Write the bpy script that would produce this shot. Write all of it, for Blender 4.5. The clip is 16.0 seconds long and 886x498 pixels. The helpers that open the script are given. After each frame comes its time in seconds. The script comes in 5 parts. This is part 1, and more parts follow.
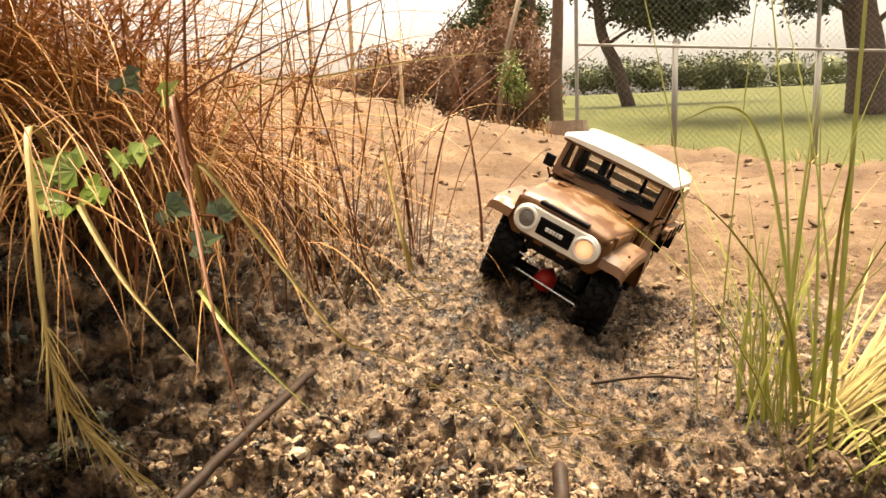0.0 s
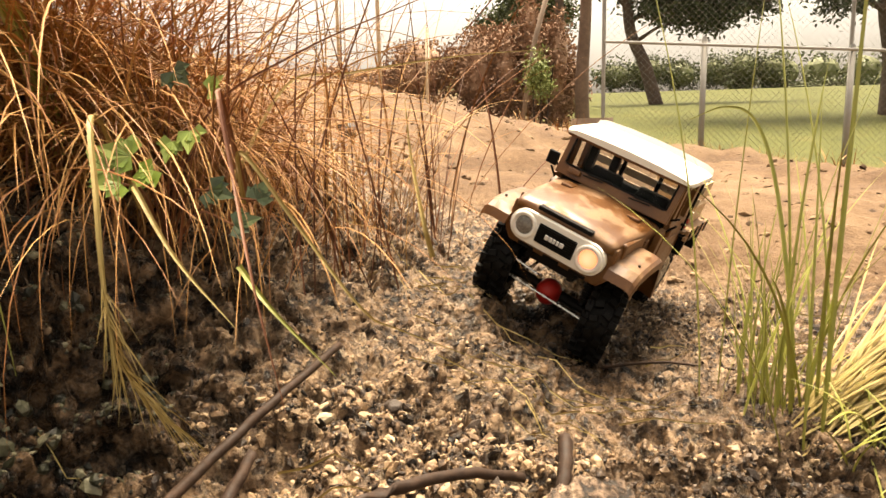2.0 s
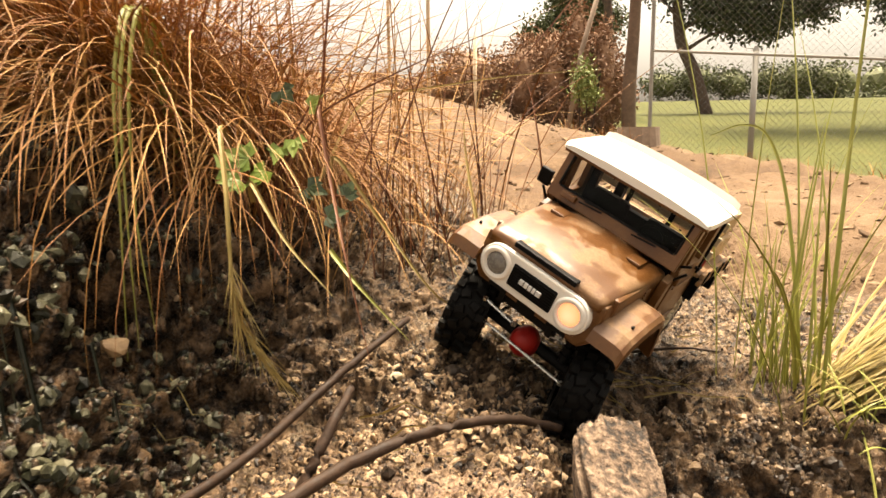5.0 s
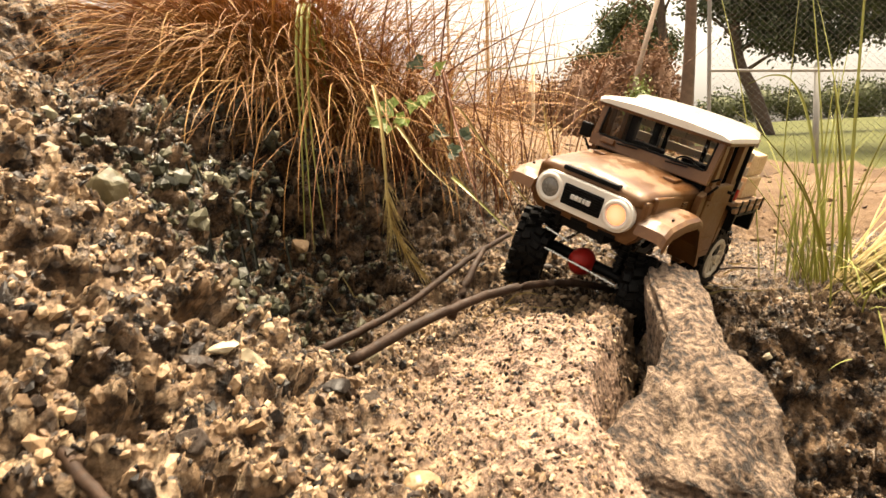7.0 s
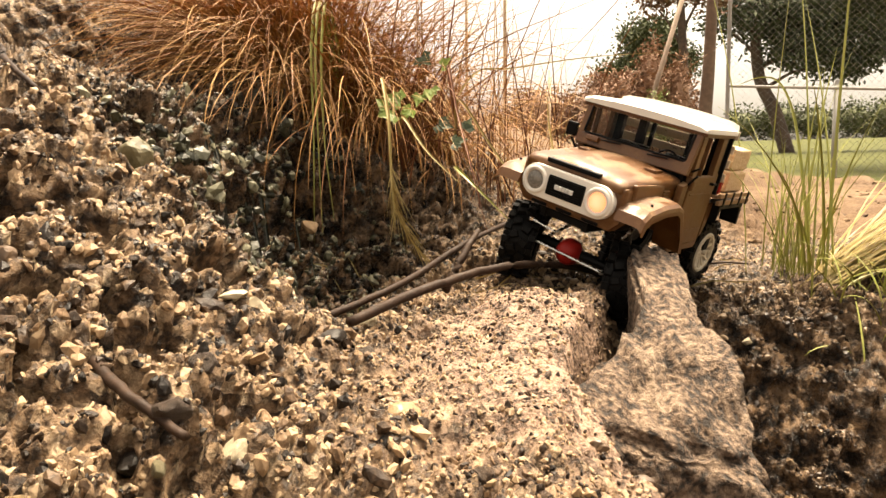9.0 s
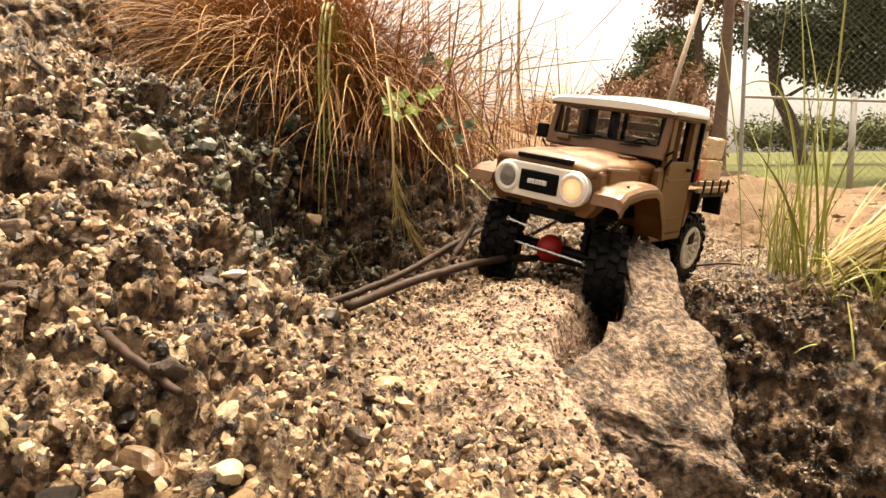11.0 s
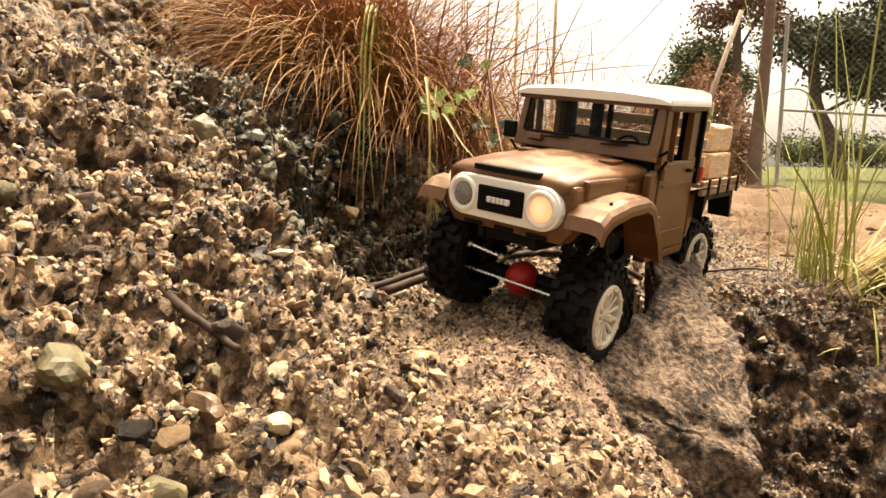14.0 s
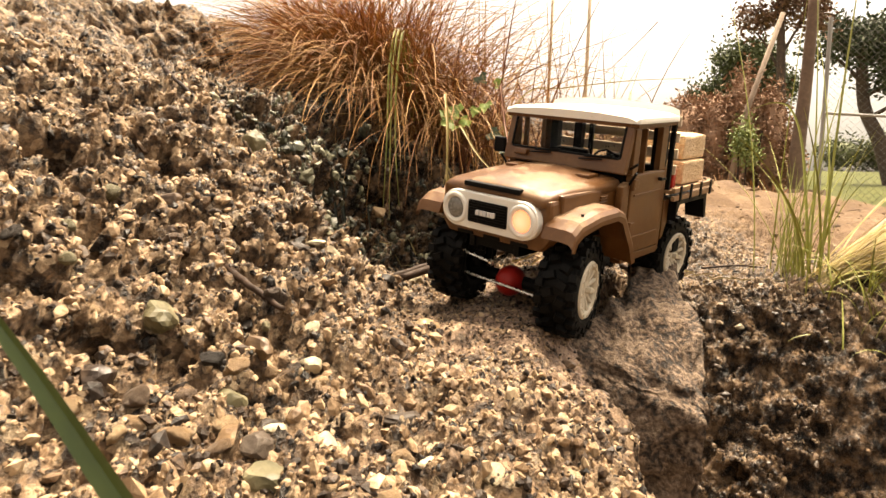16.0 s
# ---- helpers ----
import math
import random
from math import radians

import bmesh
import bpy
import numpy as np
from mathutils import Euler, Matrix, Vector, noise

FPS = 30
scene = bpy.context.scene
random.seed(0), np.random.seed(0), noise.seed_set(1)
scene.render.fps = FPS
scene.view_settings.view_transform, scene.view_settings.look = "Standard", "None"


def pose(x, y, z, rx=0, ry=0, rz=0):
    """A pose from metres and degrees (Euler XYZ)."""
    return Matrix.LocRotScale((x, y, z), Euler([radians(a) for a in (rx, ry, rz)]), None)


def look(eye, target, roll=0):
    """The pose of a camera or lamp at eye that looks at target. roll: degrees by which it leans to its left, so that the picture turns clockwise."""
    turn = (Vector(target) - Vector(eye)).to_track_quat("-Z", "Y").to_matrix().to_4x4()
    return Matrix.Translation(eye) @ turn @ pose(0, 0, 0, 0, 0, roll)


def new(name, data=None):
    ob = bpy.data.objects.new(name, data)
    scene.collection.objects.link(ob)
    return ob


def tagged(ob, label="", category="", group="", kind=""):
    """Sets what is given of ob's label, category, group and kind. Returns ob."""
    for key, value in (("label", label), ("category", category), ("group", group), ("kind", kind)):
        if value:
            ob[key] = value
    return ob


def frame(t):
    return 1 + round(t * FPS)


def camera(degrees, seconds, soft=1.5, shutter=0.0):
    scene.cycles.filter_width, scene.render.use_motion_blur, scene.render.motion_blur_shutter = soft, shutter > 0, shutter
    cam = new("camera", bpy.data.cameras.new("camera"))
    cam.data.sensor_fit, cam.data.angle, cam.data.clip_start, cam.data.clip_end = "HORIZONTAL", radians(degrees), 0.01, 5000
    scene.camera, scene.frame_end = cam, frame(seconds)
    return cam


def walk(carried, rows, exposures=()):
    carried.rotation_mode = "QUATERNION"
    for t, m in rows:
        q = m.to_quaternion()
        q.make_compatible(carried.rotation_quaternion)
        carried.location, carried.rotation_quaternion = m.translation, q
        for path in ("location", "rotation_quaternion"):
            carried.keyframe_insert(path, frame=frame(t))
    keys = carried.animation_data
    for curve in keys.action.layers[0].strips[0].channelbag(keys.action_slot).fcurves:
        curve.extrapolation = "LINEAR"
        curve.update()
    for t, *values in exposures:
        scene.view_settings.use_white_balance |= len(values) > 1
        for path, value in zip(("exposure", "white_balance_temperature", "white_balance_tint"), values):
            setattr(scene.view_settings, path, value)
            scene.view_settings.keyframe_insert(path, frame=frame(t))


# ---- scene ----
cam = camera(66.0, 16.0, soft=1.5, shutter=0.5)
PATH = [
    (0, pose(0.0000, 0.0000, 0.2500, 80.00, 2.50, -0.00)),
    (0.5, pose(-0.0002, -0.0164, 0.2585, 79.62, 2.22, 0.27)),
    (1, pose(0.0045, -0.0205, 0.2590, 79.51, 1.91, 1.10)),
    (1.5, pose(0.0082, -0.0297, 0.2522, 79.70, 1.66, 1.78)),
    (2, pose(0.0027, -0.0345, 0.2490, 79.71, 1.64, 2.07)),
    (2.5, pose(-0.0033, -0.0397, 0.2549, 79.38, 1.76, 2.93)),
    (3, pose(-0.0081, -0.0610, 0.2514, 79.62, 1.15, 3.58)),
    (5.5, pose(-0.0026, -0.1690, 0.2539, 80.54, 1.13, 6.74)),
    (6, pose(-0.0174, -0.2298, 0.2388, 81.04, 1.49, 7.99)),
    (6.5, pose(-0.0253, -0.2858, 0.2042, 82.10, 2.02, 9.14)),
    (7, pose(-0.0265, -0.3148, 0.1770, 82.99, 2.37, 10.33)),
    (7.5, pose(-0.0157, -0.3276, 0.1691, 83.10, 2.23, 10.76)),
    (8, pose(-0.0059, -0.3414, 0.1587, 83.61, 1.87, 11.21)),
    (8.5, pose(-0.0067, -0.3505, 0.1580, 83.52, 1.42, 11.24)),
    (9, pose(-0.0039, -0.3552, 0.1544, 83.88, 0.99, 11.74)),
    (11.5, pose(0.0145, -0.3735, 0.1428, 84.45, -0.12, 13.14)),
    (12, pose(0.0143, -0.3753, 0.1449, 84.48, -0.34, 13.51)),
    (12.5, pose(0.0166, -0.3869, 0.1374, 84.70, -0.61, 13.92)),
    (13, pose(0.0138, -0.3979, 0.1287, 85.09, -1.03, 14.32)),
    (13.5, pose(0.0120, -0.3995, 0.1337, 84.86, -1.35, 14.60)),
    (14, pose(0.0161, -0.3992, 0.1329, 84.91, -1.56, 15.42)),
    (14.5, pose(0.0268, -0.4074, 0.1290, 85.11, -1.76, 16.34)),
    (15, pose(0.0466, -0.4331, 0.1242, 85.37, -1.87, 16.87)),
    (15.5, pose(0.0570, -0.4661, 0.1310, 85.06, -1.90, 17.43)),
    (16, pose(0.0702, -0.4920, 0.1329, 85.13, -1.72, 18.55)),
]
walk(cam, PATH, exposures=[(0.0, 2.08, 8500, 12), (16.0, 2.08, 8500, 12)])

# ---- world and light: a bright, veiled sky ----
world = bpy.data.worlds.new("overcast_sky")
scene.world = world
world.use_nodes = True
wn, wl = world.node_tree.nodes, world.node_tree.links
wn.clear()
sky = wn.new("ShaderNodeTexSky")
sky.sky_type = "NISHITA"
sky.sun_disc = False
sky.sun_elevation = radians(72)
sky.sun_rotation = radians(20)
sky.dust_density = 7.0
sky.ozone_density = 0.4
soften = wn.new("ShaderNodeHueSaturation")
soften.inputs["Saturation"].default_value = 0.25
wback = wn.new("ShaderNodeBackground")
wback.inputs["Strength"].default_value = 0.092
wout = wn.new("ShaderNodeOutputWorld")
wl.new(sky.outputs[0], soften.inputs["Color"])
wl.new(soften.outputs[0], wback.inputs["Color"])
wl.new(wback.outputs[0], wout.inputs["Surface"])
sun = new("sun", bpy.data.lights.new("sun", "SUN"))
sun.data.energy, sun.data.angle, sun.data.color = 3.1, radians(28), (1.0, 0.94, 0.84)
sun.matrix_world = look((0.45, 1.55, 4.5), (0, 0.3, 0))


# ---- materials ----
def material(name, rough=0.6, metal=0.0, spec=0.5):
    m = bpy.data.materials.new(name)
    m.use_nodes = True
    b = m.node_tree.nodes["Principled BSDF"]
    b.inputs["Roughness"].default_value = rough
    b.inputs["Metallic"].default_value = metal
    b.inputs["Specular IOR Level"].default_value = spec
    return m, m.node_tree.nodes, m.node_tree.links, b


def coords(n, l, kind="Object", scale=(1, 1, 1)):
    tc = n.new("ShaderNodeTexCoord")
    mp = n.new("ShaderNodeMapping")
    mp.inputs["Scale"].default_value = scale
    l.new(tc.outputs[kind], mp.inputs["Vector"])
    return mp.outputs["Vector"]


def noise_tex(n, l, vec, scale, detail=5.0, rough=0.6):
    t = n.new("ShaderNodeTexNoise")
    t.inputs["Scale"].default_value = scale
    t.inputs["Detail"].default_value = detail
    t.inputs["Roughness"].default_value = rough
    if vec is not None:
        l.new(vec, t.inputs["Vector"])
    return t.outputs["Fac"]


def ramp(n, l, fac, stops):
    r = n.new("ShaderNodeValToRGB")
    e = r.color_ramp.elements
    while len(e) < len(stops):
        e.new(0.5)
    for k, (p, c) in enumerate(stops):
        e[k].position = p
        e[k].color = (*c, 1) if len(c) == 3 else c
    l.new(fac, r.inputs[0])
    return r.outputs[0]


def grey(n, l, fac, stops):
    return ramp(n, l, fac, [(p, (v, v, v)) for p, v in stops])


def mix(n, l, fac, a, b, mode="MIX"):
    m = n.new("ShaderNodeMix")
    m.data_type = "RGBA"
    m.blend_type = mode
    for sock, v in ((m.inputs[0], fac), (m.inputs[6], a), (m.inputs[7], b)):
        if isinstance(v, (int, float)):
            sock.default_value = v
        elif isinstance(v, tuple):
            sock.default_value = (*v, 1)
        else:
            l.new(v, sock)
    return m.outputs[2]


def bump(n, l, b, height, strength=0.4, distance=0.002):
    k = n.new("ShaderNodeBump")
    k.inputs["Strength"].default_value = strength
    k.inputs["Distance"].default_value = distance
    l.new(height, k.inputs["Height"])
    l.new(k.outputs[0], b.inputs["Normal"])


def simple(name, stops, scale=30.0, rough=0.6, metal=0.0, relief=0.3, distance=0.001, island=False, rnd=False, spec=0.5):
    """A grained material: a colour ramp over noise at two scales, with relief."""
    m, n, l, b = material(name, rough, metal, spec)
    v = coords(n, l)
    a = noise_tex(n, l, v, scale, 6.0)
    c = noise_tex(n, l, v, scale * 0.17, 3.0)
    f = mix(n, l, 0.4, a, c)
    if island or rnd:
        if island:
            g = n.new("ShaderNodeNewGeometry").outputs["Random Per Island"]
        else:
            g = n.new("ShaderNodeObjectInfo").outputs["Random"]
        f = mix(n, l, 0.48, f, g)
    l.new(ramp(n, l, f, stops), b.inputs["Base Color"])
    l.new(grey(n, l, a, [(0.3, max(rough - 0.12, 0.03)), (0.7, min(rough + 0.15, 1))]), b.inputs["Roughness"])
    bump(n, l, b, a, relief, distance)
    return m


def ground_material():
    """Wet gravelly soil near by, pale sand further out, mown grass behind the fence."""
    m, n, l, b = material("gravelly_soil", 0.8)
    v = coords(n, l)
    big = noise_tex(n, l, v, 9.0, 5.0)
    mid = noise_tex(n, l, v, 60.0, 6.0, 0.7)
    fine = noise_tex(n, l, v, 420.0, 4.0, 0.7)
    vor = n.new("ShaderNodeTexVoronoi")
    vor.inputs["Scale"].default_value = 170.0
    l.new(v, vor.inputs["Vector"])
    soil = ramp(n, l, mid, [(0.39, (0.004, 0.0024, 0.0014)), (0.46, (0.030, 0.0175, 0.010)), (0.53, (0.125, 0.076, 0.044)), (0.63, (0.32, 0.212, 0.128))])
    grit = ramp(n, l, vor.outputs["Color"], [(0.30, (0.005, 0.0030, 0.0018)), (0.46, (0.048, 0.029, 0.017)), (0.63, (0.21, 0.136, 0.080)), (0.86, (0.44, 0.33, 0.215))])
    near = mix(n, l, grey(n, l, fine, [(0.4, 0.15), (0.6, 0.65)]), soil, grit)
    far = noise_tex(n, l, v, 2.2, 6.0, 0.7)
    sand = ramp(n, l, mix(n, l, 0.45, mix(n, l, 0.5, mid, big), far), [(0.36, (0.038, 0.021, 0.011)), (0.45, (0.090, 0.053, 0.030)), (0.53, (0.128, 0.080, 0.046)), (0.64, (0.185, 0.123, 0.074))])
    slab = ramp(n, l, mix(n, l, 0.5, fine, mid), [(0.43, (0.0312, 0.0195, 0.0117)), (0.49, (0.168, 0.106, 0.076)), (0.57, (0.37, 0.255, 0.185))])
    lawn = ramp(n, l, noise_tex(n, l, v, 1.3, 8.0, 0.75), [(0.3, (0.036, 0.042, 0.009)), (0.55, (0.064, 0.070, 0.016)), (0.75, (0.115, 0.097, 0.032))])
    # tone of wet soil, which also paints the gully's shade
    wet_shade_tone = ramp(n, l, mid, [(0.40, (0.0031, 0.0022, 0.0014)), (0.48, (0.030, 0.018, 0.0105)), (0.62, (0.165, 0.102, 0.058))])
    def attr(name):
        a = n.new("ShaderNodeAttribute")
        a.attribute_name = name
        return a.outputs["Fac"]
    col = mix(n, l, attr("sand"), near, sand)
    col = mix(n, l, attr("slab"), col, slab)
    col = mix(n, l, attr("lawn"), col, lawn)
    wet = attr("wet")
    col = mix(n, l, wet, col, wet_shade_tone)
    l.new(col, b.inputs["Base Color"])
    l.new(mix(n, l, wet, mix(n, l, attr("sand"), grey(n, l, mid, [(0.38, 0.22), (0.62, 0.62)]), (0.9, 0.9, 0.9)), grey(n, l, fine, [(0.35, 0.08), (0.65, 0.36)])), b.inputs["Roughness"])
    b.inputs["Specular IOR Level"].default_value = 0.2
    h = mix(n, l, 0.45, fine, vor.outputs["Distance"])
    bump(n, l, b, mix(n, l, 0.4, h, mid), 1.0, 0.006)
    return m


SOIL = ground_material()
STONE = simple("river_stone", [(0.28, (0.006, 0.0038, 0.0024)), (0.40, (0.034, 0.020, 0.012)), (0.48, (0.125, 0.077, 0.045)), (0.58, (0.27, 0.178, 0.105)), (0.74, (0.37, 0.268, 0.167)), (0.92, (0.48, 0.385, 0.265))], 300, 0.42, relief=1.0, island=True, spec=0.25)
ROCK = simple("weathered_concrete", [(0.43, (0.02128, 0.01368, 0.00836)), (0.48, (0.10, 0.063, 0.041)), (0.54, (0.20, 0.136, 0.092)), (0.63, (0.34, 0.247, 0.174))], 210, 0.85, relief=1.0, distance=0.009)
WHITE_STONE = simple("pale_stone", [(0.3, (0.228, 0.1824, 0.114)), (0.6, (0.3952, 0.3344, 0.228)), (0.75, (0.5016, 0.4408, 0.3192))], 120, 0.7, relief=0.6)
TAN_STONE = simple("ochre_stone", [(0.28, (0.022, 0.012, 0.007)), (0.42, (0.085, 0.048, 0.024)), (0.58, (0.20, 0.122, 0.06)), (0.75, (0.32, 0.22, 0.12))], 150, 0.45, relief=0.8, rnd=True)
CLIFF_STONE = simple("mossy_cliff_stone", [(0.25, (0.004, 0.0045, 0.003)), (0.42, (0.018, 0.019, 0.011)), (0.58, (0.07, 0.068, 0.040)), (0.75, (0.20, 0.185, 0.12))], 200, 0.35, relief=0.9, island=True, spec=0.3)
DARK_STONE = simple("dark_wet_stone", [(0.3, (0.012, 0.009, 0.007)), (0.6, (0.045, 0.033, 0.025)), (0.8, (0.10, 0.075, 0.055))], 120, 0.5, relief=0.8, rnd=True, spec=0.25)
MOSS_STONE = simple("mossy_stone", [(0.3, (0.0304, 0.02888, 0.01064)), (0.5, (0.0912, 0.076, 0.0342)), (0.7, (0.19, 0.1596, 0.0912))], 90, 0.6, relief=0.6)
TWIG = simple("wet_twig_bark", [(0.3, (0.012, 0.007, 0.005)), (0.55, (0.034, 0.019, 0.012)), (0.8, (0.075, 0.043, 0.028))], 200, 0.62, relief=0.6, spec=0.18)
STRAW = simple("dry_straw", [(0.12, (0.070, 0.020, 0.005)), (0.36, (0.225, 0.083, 0.018)), (0.60, (0.37, 0.176, 0.045)), (0.9, (0.50, 0.325, 0.125))], 60, 0.6, relief=0.1, island=True)
STRAW_STEM = simple("dry_stem", [(0.12, (0.070, 0.022, 0.006)), (0.36, (0.215, 0.088, 0.022)), (0.60, (0.35, 0.18, 0.05)), (0.9, (0.48, 0.325, 0.13))], 60, 0.6, relief=0.1, rnd=True)
RUST_STEM = simple("rust_red_stem", [(0.2, (0.055, 0.017, 0.0076)), (0.5, (0.135, 0.043, 0.017)), (0.8, (0.25, 0.10, 0.034))], 60, 0.55, relief=0.1, rnd=True)
PALE_STRAW = simple("pale_straw", [(0.15, (0.2128, 0.1368, 0.038)), (0.5, (0.3192, 0.2356, 0.076)), (0.85, (0.4408, 0.3572, 0.1672))], 60, 0.55, relief=0.1, island=True)
RED_STEM = simple("rusty_stem", [(0.2, (0.0532, 0.01672, 0.0076)), (0.5, (0.1292, 0.0418, 0.01672)), (0.8, (0.2432, 0.0988, 0.0342))], 60, 0.55, relief=0.1, island=True)
GREEN_BLADE = simple("green_grass_blade", [(0.15, (0.1292, 0.1444, 0.0228)), (0.5, (0.2356, 0.2432, 0.0456)), (0.85, (0.3648, 0.3344, 0.1064))], 60, 0.45, relief=0.1, island=True)
LEAF = simple("fresh_green_leaf", [(0.2, (0.0684, 0.1216, 0.0152)), (0.5, (0.152, 0.228, 0.038)), (0.8, (0.2584, 0.3192, 0.076))], 90, 0.4, relief=0.3, island=True)
DARK_LEAF = simple("dark_leaf", [(0.2, (0.010, 0.02, 0.008)), (0.6, (0.03, 0.05, 0.015)), (0.8, (0.06, 0.08, 0.025))], 90, 0.35, relief=0.3, island=True)
ALGAE = simple("wet_green_algae", [(0.2, (0.005, 0.008, 0.003)), (0.5, (0.014, 0.020, 0.008)), (0.8, (0.035, 0.038, 0.018))], 150, 0.5, relief=0.5, island=True)
DARK_BLADE = simple("dark_green_blade", [(0.2, (0.03, 0.055, 0.014)), (0.6, (0.07, 0.11, 0.03)), (0.8, (0.11, 0.15, 0.05))], 60, 0.45, relief=0.1)
WET_GRIT = simple("wet_dark_grit", [(0.18, (0.004, 0.0027, 0.0018)), (0.42, (0.026, 0.0155, 0.0095)), (0.62, (0.10, 0.063, 0.037)), (0.85, (0.27, 0.19, 0.115))], 260, 0.4, relief=0.8, island=True, spec=0.34)
PINE_BARK = simple("pine_bark", [(0.3, (0.03, 0.02, 0.016)), (0.55, (0.09, 0.06, 0.045)), (0.8, (0.17, 0.12, 0.09))], 9, 0.9, relief=0.8, distance=0.02)
PINE_NEEDLE = simple("pine_foliage", [(0.1, (0.012, 0.018, 0.008)), (0.5, (0.035, 0.05, 0.02)), (0.9, (0.09, 0.11, 0.045))], 3, 0.7, relief=0.2, island=True)
BROWN_FOLIAGE = simple("browned_foliage", [(0.1, (0.081, 0.0405, 0.0225)), (0.5, (0.171, 0.09, 0.054)), (0.9, (0.297, 0.189, 0.117))], 3, 0.8, relief=0.2, island=True)
HEDGE_LEAF = simple("hedge_foliage", [(0.1, (0.0297, 0.0405, 0.0162)), (0.5, (0.0675, 0.0837, 0.0324)), (0.9, (0.1485, 0.162, 0.0675))], 3, 0.7, relief=0.2, island=True)
DRY_BRUSH = simple("dry_brush_twigs", [(0.1, (0.119, 0.0612, 0.0357)), (0.5, (0.2295, 0.1318, 0.0816)), (0.9, (0.357, 0.2295, 0.153))], 3, 0.85, relief=0.2, island=True)
SAPLING_LEAF = simple("sapling_leaf", [(0.1, (0.08, 0.12, 0.03)), (0.5, (0.155, 0.205, 0.055)), (0.9, (0.26, 0.30, 0.10))], 8, 0.6, relief=0.2, island=True)
SAND_CLOD = simple("sand_clod", [(0.35, (0.05, 0.029, 0.016)), (0.5, (0.12, 0.074, 0.043)), (0.68, (0.22, 0.15, 0.092))], 40, 0.9, relief=0.6, island=True, spec=0.2)
GALVANISED = simple("galvanised_steel", [(0.3, (0.204, 0.198, 0.18)), (0.6, (0.288, 0.282, 0.264)), (0.8, (0.348, 0.342, 0.318))], 14, 0.6, 0.3, relief=0.1)
GREY_WOOD = simple("weathered_wood", [(0.3, (0.15, 0.105, 0.075)), (0.55, (0.2475, 0.1875, 0.1425)), (0.8, (0.345, 0.2775, 0.2175))], 14, 0.9, relief=0.6, distance=0.005)
BROWN_WOOD = simple("weathered_brown_wood", [(0.3, (0.07, 0.043, 0.03)), (0.55, (0.14, 0.092, 0.064)), (0.8, (0.22, 0.155, 0.112))], 14, 0.9, relief=0.6, distance=0.005)
PALE_WOOD = simple("pale_cut_wood", [(0.3, (0.45, 0.36, 0.25)), (0.6, (0.6, 0.5, 0.37)), (0.8, (0.7, 0.6, 0.46))], 40, 0.8, relief=0.4)


# ---- mesh helpers ----
def part(name, bm, mat, parent=None, label="", smooth=False):
    """One mesh object from a bmesh, under a thing or a part."""
    me = bpy.data.meshes.new(name)
    bm.to_mesh(me)
    bm.free()
    if smooth:
        me.shade_smooth()
    me.materials.append(mat)
    ob = new(name, me)
    if parent is not None:
        ob.parent = parent
    return tagged(ob, label)


def from_arrays(name, verts, faces, mat, parent=None, smooth=False):
    me = bpy.data.meshes.new(name)
    me.from_pydata([tuple(v) for v in verts], [], faces)
    if smooth:
        me.shade_smooth()
    me.materials.append(mat)
    ob = new(name, me)
    if parent is not None:
        ob.parent = parent
    return ob


def thing(name, label, category, group="", m=None, kind=""):
    ob = new(name)
    ob.empty_display_size = 0.02
    if m is not None:
        ob.matrix_basis = m
    return tagged(ob, label, category, group, kind)


def box(bm, x0, x1, y0, y1, z0, z1, bevel=0.0, seg=2):
    """A bevelled box added to bm; returns its vertices."""
    g = bmesh.ops.create_cube(bm, size=1.0, matrix=Matrix.LocRotScale(((x0 + x1) / 2, (y0 + y1) / 2, (z0 + z1) / 2), None, (abs(x1 - x0), abs(y1 - y0), abs(z1 - z0))))
    vs = g["verts"]
    if bevel:
        es = list({e for v in vs for e in v.link_edges})
        bmesh.ops.bevel(bm, geom=es, offset=bevel, segments=seg, affect="EDGES", profile=0.6)
    return vs


def rod(bm, a, b, r, r2=None, seg=10):
    """A rod from a to b."""
    a, b = Vector(a), Vector(b)
    d = b - a
    m = Matrix.Translation((a + b) / 2) @ d.to_track_quat("Z", "Y").to_matrix().to_4x4()
    bmesh.ops.create_cone(bm, cap_ends=True, segments=seg, radius1=r, radius2=r if r2 is None else r2, depth=d.length, matrix=m)


def prism(bm, outline, axis, lo, hi, bevel=0.0):
    """Extrude a closed outline along an axis: the outline gives the other two coordinates."""
    def place(p, w):
        return {"x": (w, p[0], p[1]), "y": (p[0], w, p[1]), "z": (p[0], p[1], w)}[axis]
    a = [bm.verts.new(place(p, lo)) for p in outline]
    b = [bm.verts.new(place(p, hi)) for p in outline]
    k = len(a)
    fs = [bm.faces.new(a), bm.faces.new(b[::-1])]
    for i in range(k):
        fs.append(bm.faces.new((a[i], b[i], b[(i + 1) % k], a[(i + 1) % k])))
    bmesh.ops.recalc_face_normals(bm, faces=fs)
    if bevel:
        bmesh.ops.bevel(bm, geom=list({e for f in fs for e in f.edges}), offset=bevel, segments=2, affect="EDGES", profile=0.6)


